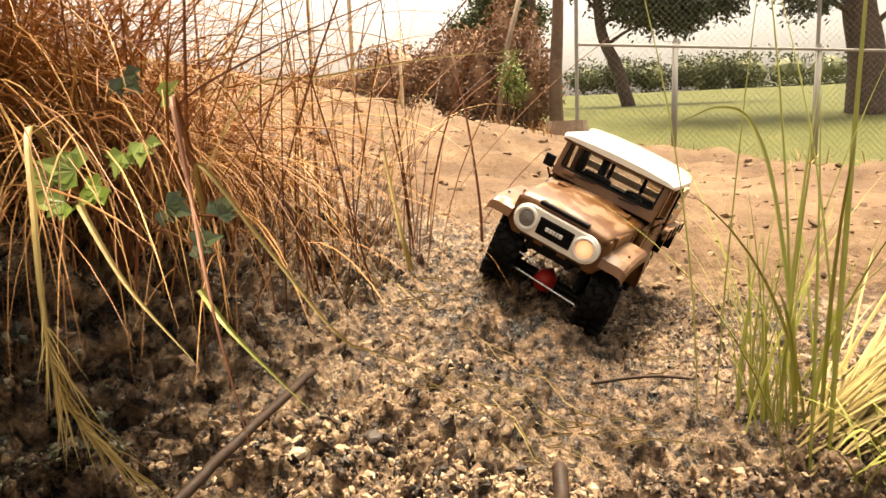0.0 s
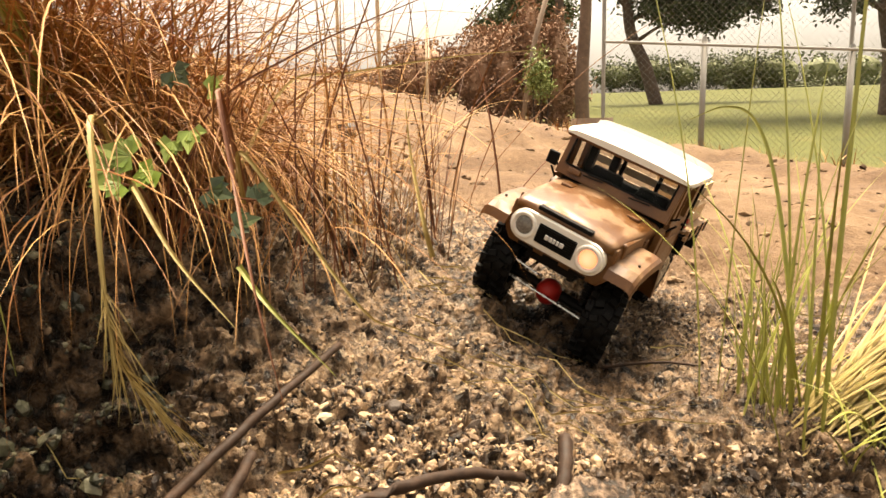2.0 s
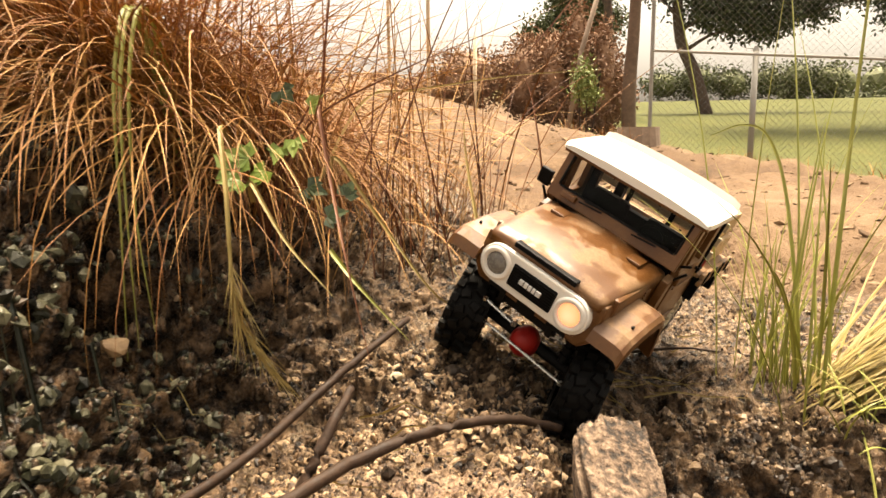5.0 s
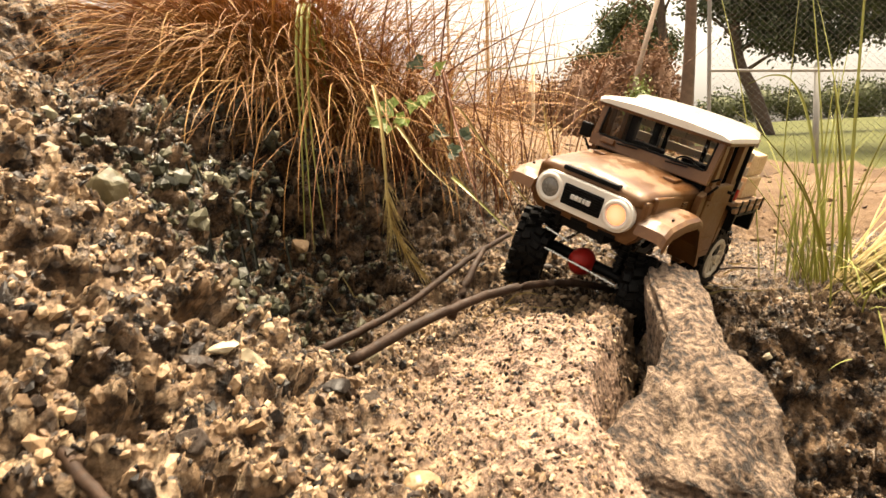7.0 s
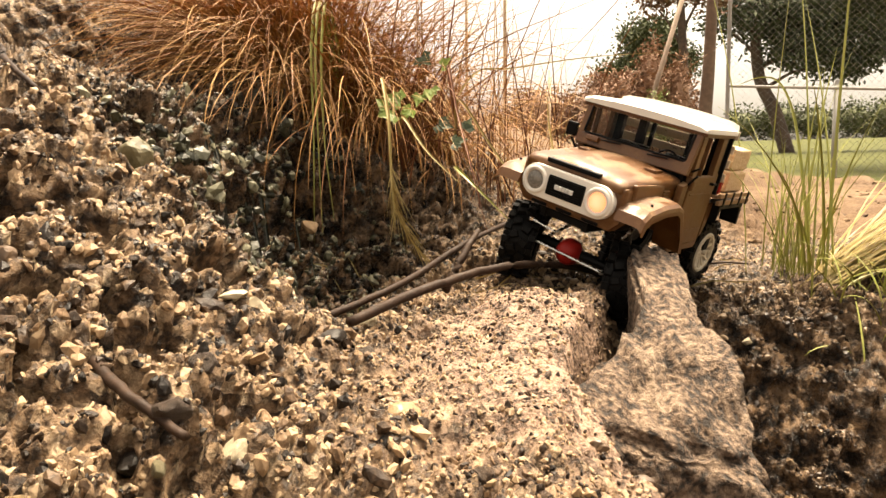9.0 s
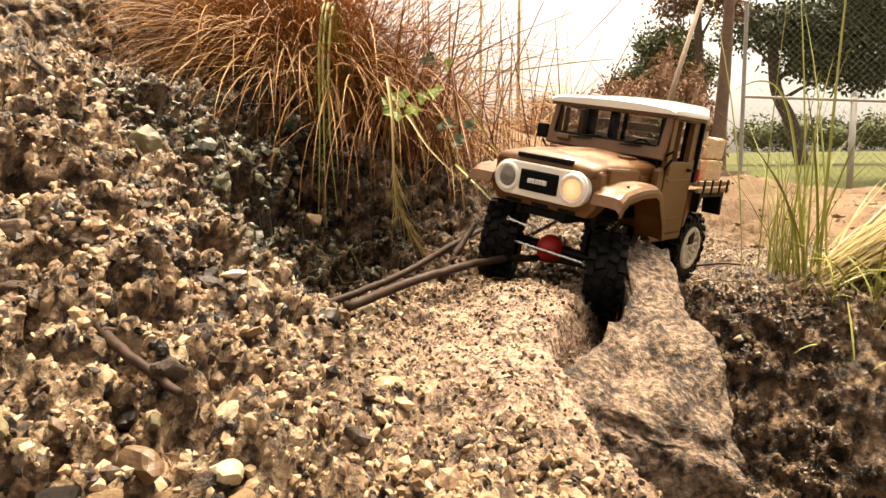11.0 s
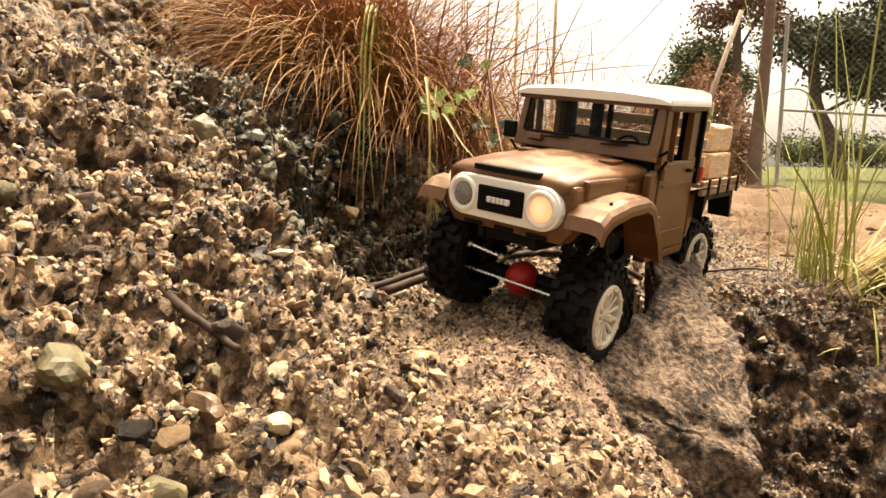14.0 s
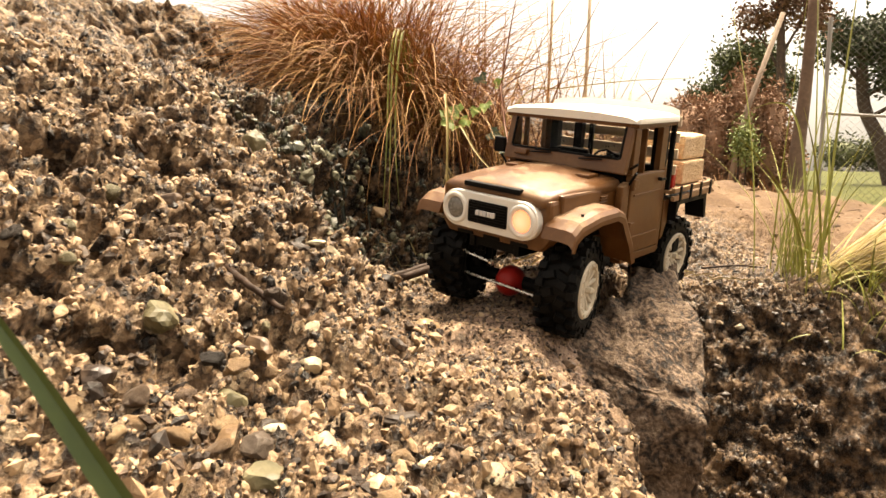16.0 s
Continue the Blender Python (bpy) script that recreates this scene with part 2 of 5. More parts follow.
def tube_arrays(points, radii, seg=7):
    """Vertices and faces of a tapered tube along points."""
    vs, fs = [], []
    pts = [Vector(p) for p in points]
    for i, p in enumerate(pts):
        d = (pts[min(i + 1, len(pts) - 1)] - pts[max(i - 1, 0)]).normalized()
        u = d.orthogonal().normalized()
        w = d.cross(u)
        for k in range(seg):
            a = 2 * math.pi * k / seg
            vs.append(p + radii[i] * (math.cos(a) * u + math.sin(a) * w))
    for i in range(len(pts) - 1):
        for k in range(seg):
            fs.append((i * seg + k, i * seg + (k + 1) % seg, (i + 1) * seg + (k + 1) % seg, (i + 1) * seg + k))
    fs.append(tuple(range(seg))[::-1])
    fs.append(tuple((len(pts) - 1) * seg + k for k in range(seg)))
    return vs, fs


class Pile:
    """Collects many small pieces for one mesh."""
    def __init__(self):
        self.v, self.f = [], []

    def add(self, vs, fs):
        o = len(self.v)
        self.v.extend(vs)
        self.f.extend(tuple(i + o for i in f) for f in fs)

    def blade(self, base, heading, length, width, lean, droop, segs=7, twist=0.0):
        """A grass blade: from base, leaning by lean and drooping by droop (radians) towards heading; folded along its rib."""
        p, a = Vector(base), lean
        h = Vector((math.cos(heading), math.sin(heading), 0))
        side0 = Vector((-h.y, h.x, 0))
        vs, fs = [], []
        for i in range(segs + 1):
            s = i / segs
            w = width * (1 - s) ** 0.6 * min(1.0, 0.55 + 1.8 * s) + width * 0.04
            d = h * math.sin(a) + Vector((0, 0, math.cos(a)))
            nrm = h * math.cos(a) - Vector((0, 0, math.sin(a)))
            side = side0 * math.cos(twist * s) + nrm * math.sin(twist * s)
            vs += [p - side * w / 2, p + d.cross(side) * w * 0.22, p + side * w / 2]
            p = p + d * (length / segs)
            a += droop / segs
        for i in range(segs):
            o = 3 * i
            fs += [(o, o + 1, o + 4, o + 3), (o + 1, o + 2, o + 5, o + 4)]
        self.add(vs, fs)
        return p

    def strip(self, points, width):
        """A blade along given points, tapering to its end."""
        vs, fs = [], []
        pts = [Vector(p) for p in points]
        k = len(pts) - 1
        for i, p in enumerate(pts):
            d = (pts[min(i + 1, k)] - pts[max(i - 1, 0)]).normalized()
            side = d.cross(Vector((0.25, -1, 0.1))).normalized()
            w = width * (1 - 0.92 * (i / k) ** 1.6)
            vs += [p - side * w / 2, p + d.cross(side) * w * 0.25, p + side * w / 2]
        for i in range(k):
            o = 3 * i
            fs += [(o, o + 1, o + 4, o + 3), (o + 1, o + 2, o + 5, o + 4)]
        self.add(vs, fs)

    def leaf(self, at, direction, normal, length, width):
        """A small pointed leaf, folded along the rib."""
        d = Vector(direction).normalized()
        s = d.cross(Vector(normal)).normalized()
        u = s.cross(d)
        a = Vector(at)
        self.add([a, a + d * length * 0.45 + s * width / 2 + u * width * 0.12, a + d * length, a + d * length * 0.45 - s * width / 2 + u * width * 0.12, a + d * length * 0.5],
                 [(0, 1, 4), (1, 2, 4), (2, 3, 4), (3, 0, 4)])

    def tube(self, points, radii, seg=6):
        self.add(*tube_arrays(points, radii, seg))

    def object(self, name, mat, parent=None, smooth=False):
        return from_arrays(name, self.v, self.f, mat, parent, smooth)


def curve_points(pts, k=8):
    """A smooth line through pts (Catmull-Rom)."""
    p = [Vector(q) for q in pts]
    p = [p[0] * 2 - p[1]] + p + [p[-1] * 2 - p[-2]]
    out = []
    for i in range(1, len(p) - 2):
        for j in range(k):
            t = j / k
            a, b, c, d = p[i - 1], p[i], p[i + 1], p[i + 2]
            out.append(0.5 * ((2 * b) + (c - a) * t + (2 * a - 5 * b + 4 * c - d) * t * t + (3 * b - a - 3 * c + d) * t ** 3))
    out.append(p[-2])
    return out


# ---- ground: one sheet ----
def step(a, b, v):
    t = np.clip((v - a) / (b - a), 0, 1)
    return t * t * (3 - 2 * t)


def hill(x, y, cx, cy, rx, ry, turn=0.0):
    c, s = math.cos(turn), math.sin(turn)
    u, v = (x - cx) * c + (y - cy) * s, -(x - cx) * s + (y - cy) * c
    return np.exp(-(u / rx) ** 2 - (v / ry) ** 2)


def foot_line(y):
    """Where the bank's foot runs."""
    return -0.125 - 0.13 * step(0.02, 0.22, y) + 0.19 * step(0.30, 0.55, y) + 0.07 * step(0.55, 0.9, y) - 0.03 * step(-0.05, -0.4, y)


def gully_line(y):
    """The slab's broken edge above the gully."""
    return -0.014 + 0.044 * step(0.04, 0.32, y) + 0.075 * step(0.09, -0.05, y) + 0.14 * step(-0.05, -0.5, y)


def track_side(x, y):
    """Distance to the side of the trail's middle line."""
    return x - (0.10 + 0.42 * (y - 0.65))


def height(x, y):
    """The ground's height in metres."""
    x, y = np.asarray(x, float), np.asarray(y, float)
    # trough floor, rising slowly away
    z = 0.014 + 0.034 * step(-0.25, 0.3, y) + 0.006 * step(0.3, 0.5, y) + 0.03 * step(0.75, 1.3, y)
    # the trail slants to the right
    slant = step(0.31, 0.43, y) * (1 - step(0.9, 1.5, y))
    z = z - 0.46 * np.clip(track_side(x, y), -0.07, 0.055) * slant
    # bank
    d = foot_line(y) - x
    steep = 0.62 + 0.25 * step(0.02, 0.15, y) * (1 - step(0.36, 0.5, y)) - 0.12 * step(0.5, 0.9, y)
    rise = 0.150 + 0.02 * step(0.2, 0.5, y)
    bank = rise * (1 - np.exp(-np.clip(d, 0, 9) * steep / rise)) + 0.38 * np.clip(d - 0.06, 0, 0.5) + 0.05 * np.clip(d - 0.5, 0, 2.0)
    cliff = step(0.10, 0.20, y) * (1 - step(0.36, 0.46, y))
    bank = bank + 0.075 * cliff * step(0.03, 0.085, d) * (1 - step(0.1, 0.35, d))
    bank = bank * step(-3.0, -1.2, y) * (1 - 0.22 * step(0.3, 0.8, y)) * (1 - 0.8 * step(1.0, 3.0, y))
    z = z + bank
    # wet hollow at the cliff's foot
    z = z - 0.030 * hill(x, y, -0.235, 0.24, 0.075, 0.10)
    # slab hump
    z = z + 0.016 * hill(x, y, -0.04, 0.17, 0.06, 0.08, 0.2)
    # gully
    g = step(-0.008, 0.014 + 0.03 * step(0.07, 0.0, y), x - gully_line(y)) * (1 - step(0.20 + 0.05 * step(0.08, 0.02, x) + 0.1 * np.clip(x - 0.1, -0.1, 0.4), 0.40 + 0.1 * np.clip(x - 0.1, -0.1, 0.4), y))
    g = g * (1 - step(0.5, 1.0, x)) * step(-1.4, -0.7, y)
    z = z - g * (0.125 + 0.10 * step(0.05, 0.12, x))
    z = z - 0.70 * np.clip(x + 0.02, 0, 0.09) * (1 - step(0.06, 0.13, y)) * step(-0.4, -0.1, y)
    # swells of the bank, its foot and the grassy shoulder
    z = z + 0.018 * hill(x, y, -0.14, -0.08, 0.07, 0.08) + 0.018 * hill(x, y, -0.31, 0.05, 0.08, 0.08) + 0.014 * hill(x, y, 0.19, 0.45, 0.06, 0.05)
    # puddle's dip where the truck comes down
    z = z - 0.006 * hill(x, y, 0.09, 0.56, 0.06, 0.12, 0.4)
    # shoulder under the green grass
    z = z + 0.035 * hill(x, y, 0.42, 0.58, 0.16, 0.2)
    # sand falling away sideways, and the lawn's swell behind the fence
    far = step(0.95, 4.2, y)
    z = z + far * (0.14 + 0.016 * np.clip(y, 0, 10.8) - 0.21 * np.clip(x, -2.6, 5.2))
    z = z + 1.5 * step(13, 30, y) + 1.2 * step(28, 47, y)
    return z


def roughness_of(x, y):
    """Uneven detail of the near ground, in metres."""
    far = 1 - step(0.9, 1.8, np.hypot(x, y - 0.2))
    smooth = 1 - 0.72 * slab_mask(x, y)
    return far, smooth


def slab_mask(x, y):
    return np.clip(hill(x, y, -0.035, 0.10, 0.075, 0.13, 0.15) * 1.6, 0, 1) * (1 - step(0.0, 0.015, x - gully_line(y)))


def wet_shade_mask(x, y):
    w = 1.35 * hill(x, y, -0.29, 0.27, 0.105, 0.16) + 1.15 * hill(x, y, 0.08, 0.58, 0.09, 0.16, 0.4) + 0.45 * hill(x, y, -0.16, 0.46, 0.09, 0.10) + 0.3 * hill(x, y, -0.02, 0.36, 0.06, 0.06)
    # first term: damp gully soil, with the cavity's shade painted into it
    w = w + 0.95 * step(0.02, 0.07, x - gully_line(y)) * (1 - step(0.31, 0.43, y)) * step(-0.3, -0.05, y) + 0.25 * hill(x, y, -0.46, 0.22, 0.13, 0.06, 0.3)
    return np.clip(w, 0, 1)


def hashed(i, j, k, salt):
    """Repeatable numbers from 0 to 1 for whole-number cells."""
    h = (i.astype(np.int64) * 73856093) ^ (j.astype(np.int64) * 19349663) ^ (k.astype(np.int64) * 83492791) ^ (salt * 2654435761)
    h = (h ^ (h >> 13)) * 1274126177 & 0xFFFFFFFF
    h = (h ^ (h >> 16)) * 2246822519 & 0xFFFFFFFF
    return ((h ^ (h >> 15)) & 0xFFFFFF) / float(0x1000000)


def soft_noise(p, scale, salt):
    """Smooth noise from -1 to 1 at points p (n, 3)."""
    q = p * scale
    c = np.floor(q)
    f = q - c
    f = f * f * (3 - 2 * f)
    out = np.zeros(len(p))
    for dx in (0, 1):
        for dy in (0, 1):
            for dz in (0, 1):
                w = np.abs(1 - dx - f[:, 0]) * np.abs(1 - dy - f[:, 1]) * np.abs(1 - dz - f[:, 2])
                out += w * hashed(c[:, 0] + dx, c[:, 1] + dy, c[:, 2] + dz, salt)
    return out * 2 - 1


def lumps(p, scale, salt):
    """Packed stones: domes of uneven height over scattered centres, with gaps between them."""
    q = p * scale
    c = np.floor(q)
    first = np.full(len(p), 9.0)
    second = np.full(len(p), 9.0)
    tall = np.zeros(len(p))
    for dx in (-1, 0, 1):
        for dy in (-1, 0, 1):
            for dz in (-1, 0, 1):
                a, b, d = c[:, 0] + dx, c[:, 1] + dy, c[:, 2] + dz
                u = q[:, 0] - a - hashed(a, b, d, salt)
                v = q[:, 1] - b - hashed(a, b, d, salt + 1)
                w = q[:, 2] - d - hashed(a, b, d, salt + 2)
                r = np.sqrt(u * u + v * v + w * w)
                nearer = r < first
                second = np.where(nearer, first, np.minimum(second, r))
                tall = np.where(nearer, hashed(a, b, d, salt + 3), tall)
                first = np.where(nearer, r, first)
    edge = np.clip((second - first) / 0.30, 0, 1)
    return (0.25 + 0.75 * tall) * (edge * (2 - edge)) * (1 - 0.35 * first)


def axis_points(lo, hi, stepsize, far_lo, far_hi, growth):
    mid = list(np.arange(lo, hi, stepsize))
    out, s, p = [], stepsize, mid[-1]
    while p < far_hi:
        s *= growth
        p += s
        out.append(p)
    pre, s, p = [], stepsize, lo
    while p > far_lo:
        s *= growth
        p -= s
        pre.append(p)
    return np.array(pre[::-1] + mid + out)


def build_ground():
    xs = axis_points(-0.56, 0.36, 0.0023, -120, 120, 1.05)
    ys = axis_points(-0.42, 0.80, 0.0024, -60, 220, 1.04)
    X, Y = np.meshgrid(xs, ys)
    Z = height(X, Y)
    far, smooth = roughness_of(X, Y)
    P = np.stack([X, Y, Z], -1)
    near = far > 0.02
    p = P[near]
    sm = smooth[near]
    cliff = np.clip(wet_shade_mask(p[:, 0], p[:, 1]) * step(-0.14, -0.22, p[:, 0]), 0, 1)
    bankside = step(-0.02, 0.06, foot_line(p[:, 1]) - p[:, 0])
    trail = step(0.40, 0.52, p[:, 1]) * (1 - bankside)
    warp = p + 0.006 * np.stack([soft_noise(p, 90, 1), soft_noise(p, 90, 2), soft_noise(p, 90, 3)], -1)
    up = soft_noise(p, 19, 5) * 0.009 + soft_noise(p, 47, 6) * 0.0065
    up += (lumps(warp, 36, 11) - 0.35) * (0.009 * sm + 0.019 * cliff + 0.006 * bankside) * (1 - 0.25 * trail)
    up += (lumps(warp, 82, 21) - 0.35) * (0.0012 + 0.0092 * sm + 0.004 * cliff) * (1 - 0.2 * trail)
    up += (lumps(warp, 170, 31) - 0.35) * (0.0020 + 0.0026 * sm)
    up += soft_noise(p, 330, 8) * 0.0010
    # pits and undercut gaps
    up -= 0.028 * step(0.26, 0.52, soft_noise(warp, 40, 9)) * sm * (0.35 + 0.65 * np.maximum(bankside, cliff)) * (1 - trail)
    up -= 0.019 * step(0.28, 0.50, soft_noise(warp, 75, 10)) * sm * (0.4 + 0.6 * bankside) * (1 - 0.35 * trail)
    up *= far[near] * (0.45 + 0.55 * sm)
    zx = np.gradient(Z, axis=1) / np.gradient(X, axis=1)
    zy = np.gradient(Z, axis=0) / np.gradient(Y, axis=0)
    nrm = np.stack([-np.clip(zx, -1.2, 1.2), -np.clip(zy, -1.2, 1.2), np.ones(X.shape)], -1)
    nrm /= np.linalg.norm(nrm, axis=-1, keepdims=True)
    P[near] += nrm[near] * up[:, None]
    rest = ~near & (np.abs(X) < 14) & (Y < 14)
    q = np.stack([X[rest], Y[rest], 0 * X[rest]], -1)
    P[rest, 2] += soft_noise(q, 1.7, 41) * 0.05 + soft_noise(q, 6, 42) * 0.03 + soft_noise(q, 17, 43) * 0.02
    X, Y, Z = P[..., 0], P[..., 1], P[..., 2]
    ny, nx = X.shape
    me = bpy.data.meshes.new("ground")
    idx = np.arange(nx * ny).reshape(ny, nx)
    quads = np.stack([idx[:-1, :-1], idx[:-1, 1:], idx[1:, 1:], idx[1:, :-1]], -1).reshape(-1, 4)
    me.from_pydata(np.stack([X, Y, Z], -1).reshape(-1, 3).tolist(), [], quads.tolist())
    # "wet" carries real damp and the gully's painted shade
    for key, val in (("wet", wet_shade_mask(X, Y)), ("slab", slab_mask(X, Y)), ("sand", step(0.85, 1.3, Y + 0.9 * X) * (1 - step(0.35, 0.6, foot_line(Y) - X) * (1 - step(1.2, 2.0, Y)) )),
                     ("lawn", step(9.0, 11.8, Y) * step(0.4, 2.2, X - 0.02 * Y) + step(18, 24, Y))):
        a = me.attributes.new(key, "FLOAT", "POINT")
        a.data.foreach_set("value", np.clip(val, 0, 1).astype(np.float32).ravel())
    me.shade_smooth()
    me.materials.append(SOIL)
    return tagged(new("ground", me), "wet gravelly soil bank, pale sand and mown lawn", "ground", kind="structure")


build_ground()


def floor_at(x, y):
    return float(height(x, y))


# ---- truck ----
K = 1.05
PAINT_BASE = (0.27, 0.125, 0.034)


def paint_material():
    """Ochre-brown paint under thin dried mud."""
    m, n, l, b = material("ochre_paint", 0.42)
    v = coords(n, l)
    big = noise_tex(n, l, v, 38.0, 6.0, 0.65)
    fine = noise_tex(n, l, v, 420.0, 4.0, 0.7)
    mud = ramp(n, l, fine, [(0.3, (0.125, 0.060, 0.022)), (0.7, (0.215, 0.124, 0.058))])
    nrm = n.new("ShaderNodeNewGeometry")
    sep = n.new("ShaderNodeSeparateXYZ")
    tcn = n.new("ShaderNodeTexCoord")
    l.new(tcn.outputs["Normal"], sep.inputs[0])
    up = grey(n, l, sep.outputs["Z"], [(0.35, 0.25), (0.9, 1.0)])
    mask = mix(n, l, 1.0, grey(n, l, big, [(0.47, 0.0), (0.56, 0.9)]), up, "MULTIPLY")
    l.new(mix(n, l, mask, ramp(n, l, big, [(0.3, (0.080, 0.029, 0.0054)), (0.7, (0.115, 0.045, 0.0092))]), mud), b.inputs["Base Color"])
    l.new(mix(n, l, mask, grey(n, l, fine, [(0.3, 0.30), (0.7, 0.46)]), (0.75, 0.75, 0.75)), b.inputs["Roughness"])
    bump(n, l, b, mix(n, l, 0.5, fine, mask), 0.18, 0.0006)
    return m


def dirty(name, base, mud, amount, rough):
    m, n, l, b = material(name, rough, spec=0.1 if base[0] < 0.01 else 0.2)
    v = coords(n, l)
    big = noise_tex(n, l, v, 60.0, 6.0, 0.7)
    fine = noise_tex(n, l, v, 500.0, 4.0, 0.7)
    mask = grey(n, l, mix(n, l, 0.4, big, fine), [(amount, 0.0), (amount + 0.16, 0.9)])
    l.new(mix(n, l, mask, base, mud), b.inputs["Base Color"])
    l.new(grey(n, l, big, [(0.3, max(rough - 0.15, 0.05)), (0.7, min(rough + 0.2, 1))]), b.inputs["Roughness"])
    bump(n, l, b, fine, 0.3, 0.0006)
    return m


PAINT = paint_material()
WHITE_PAINT = dirty("white_paint", (0.72, 0.70, 0.64), (0.42, 0.35, 0.26), 0.60, 0.4)
BLACK_PLASTIC = dirty("black_plastic", (0.004, 0.004, 0.004), (0.025, 0.017, 0.012), 0.62, 0.45)
RUBBER = dirty("muddy_rubber", (0.004, 0.0038, 0.0035), (0.022, 0.015, 0.010), 0.58, 0.55)
STEEL = simple("bright_steel", [(0.3, (0.55, 0.52, 0.47)), (0.7, (0.75, 0.72, 0.66))], 200, 0.25, 0.9, relief=0.05)
RIM_METAL = dirty("champagne_rim", (0.52, 0.46, 0.36), (0.20, 0.14, 0.09), 0.56, 0.35)
RED_PLASTIC = dirty("red_plastic", (0.28, 0.015, 0.012), (0.05, 0.02, 0.015), 0.58, 0.4)
BED_WOOD = simple("brown_bed_wood", [(0.3, (0.16, 0.085, 0.04)), (0.6, (0.30, 0.18, 0.09)), (0.8, (0.42, 0.29, 0.17))], 120, 0.7, relief=0.4)
BALE = simple("pressed_straw", [(0.25, (0.34, 0.20, 0.10)), (0.5, (0.56, 0.40, 0.24)), (0.75, (0.72, 0.58, 0.40))], 330, 0.9, relief=0.9, distance=0.002)
GREY_LENS = simple("dull_lens", [(0.3, (0.12, 0.115, 0.105)), (0.7, (0.20, 0.19, 0.17))], 300, 0.25, relief=0.4)
BADGE = simple("badge_grey", [(0.3, (0.5, 0.49, 0.47)), (0.7, (0.65, 0.64, 0.62))], 200, 0.4, relief=0.05)

LAMP, _n, _l, _b = material("lit_amber_lamp", 0.2)
_b.inputs["Base Color"].default_value = (0.30, 0.16, 0.06, 1)
_lw = _n.new("ShaderNodeTexCoord")
_ln = _n.new("ShaderNodeVectorMath")
_ln.operation = "LENGTH"
_l.new(_lw.outputs["Object"], _ln.inputs[0])
_l.new(ramp(_n, _l, _ln.outputs["Value"], [(0.0, (1.0, 0.52, 0.40)), (0.006, (1.0, 0.36, 0.21)), (0.0110, (0.8, 0.19, 0.06))]), _b.inputs["Emission Color"])
_b.inputs["Emission Strength"].default_value = 0.42

GLASS, _n, _l, _b = material("cab_glass", 0.03)
_b.inputs["Base Color"].default_value = (0.62, 0.62, 0.60, 1)
_b.inputs["Transmission Weight"].default_value = 1.0
_b.inputs["IOR"].default_value = 1.12

truck = thing("toy_truck", "ochre-brown radio-controlled pickup with white roof, mud-splashed, on wet soil", "toy truck")


def stretch(x, y, z):
    """The truck's proportions: a long hood, a short cab, a short high bed and deep door sills."""
    if y > 0.0075 and z > 0.062:
        z += 0.005
    elif z > 0.1:
        z = 0.1 + (z - 0.1) * 0.957
    elif z < 0.066 and abs(x) > 0.05 and -0.064 < y < 0.008:
        z = 0.066 + (z - 0.066) * 1.24
    if y < -0.066:
        y = -0.066 + (y + 0.066) * 1.11
    elif y < 0.008:
        y = -0.066 + (y + 0.066) * 0.953
    else:
        y = 0.0045 + (y - 0.008) * 0.78
    return Vector((x, y, z))


def tpart(name, bm, mat, parent=None, label="", smooth=False):
    if name not in ("wheel", "tyre", "rim"):
        for v in bm.verts:
            v.co = stretch(*v.co)
    bm.transform(Matrix.Scale(K, 4))
    return part(name, bm, mat, truck if parent is None else parent, label, smooth)


def loft(bm, sections):
    """A skin over sections of equal length, with closed ends."""
    rings = [[bm.verts.new(p) for p in s] for s in sections]
    k = len(rings[0])
    for a, b in zip(rings, rings[1:]):
        for i in range(k):
            bm.faces.new((a[i], a[(i + 1) % k], b[(i + 1) % k], b[i]))
    bm.faces.new(rings[0][::-1])
    bm.faces.new(rings[-1])
    bmesh.ops.recalc_face_normals(bm, faces=bm.faces[:])


def hood_section(y, w, edge, crown, low):
    xs = (-1, -0.97, -0.86, -0.60, -0.52, -0.25, 0, 0.25, 0.52, 0.60, 0.86, 0.97, 1)
    zs = (0.0, 0.30, 0.50, 0.62, 0.80, 0.95, 1.0, 0.95, 0.80, 0.62, 0.50, 0.30, 0.0)
    top = [(w * a, y, edge + (crown - edge) * h) for a, h in zip(xs, zs)]
    return top + [(w, y, low), (-w, y, low)]


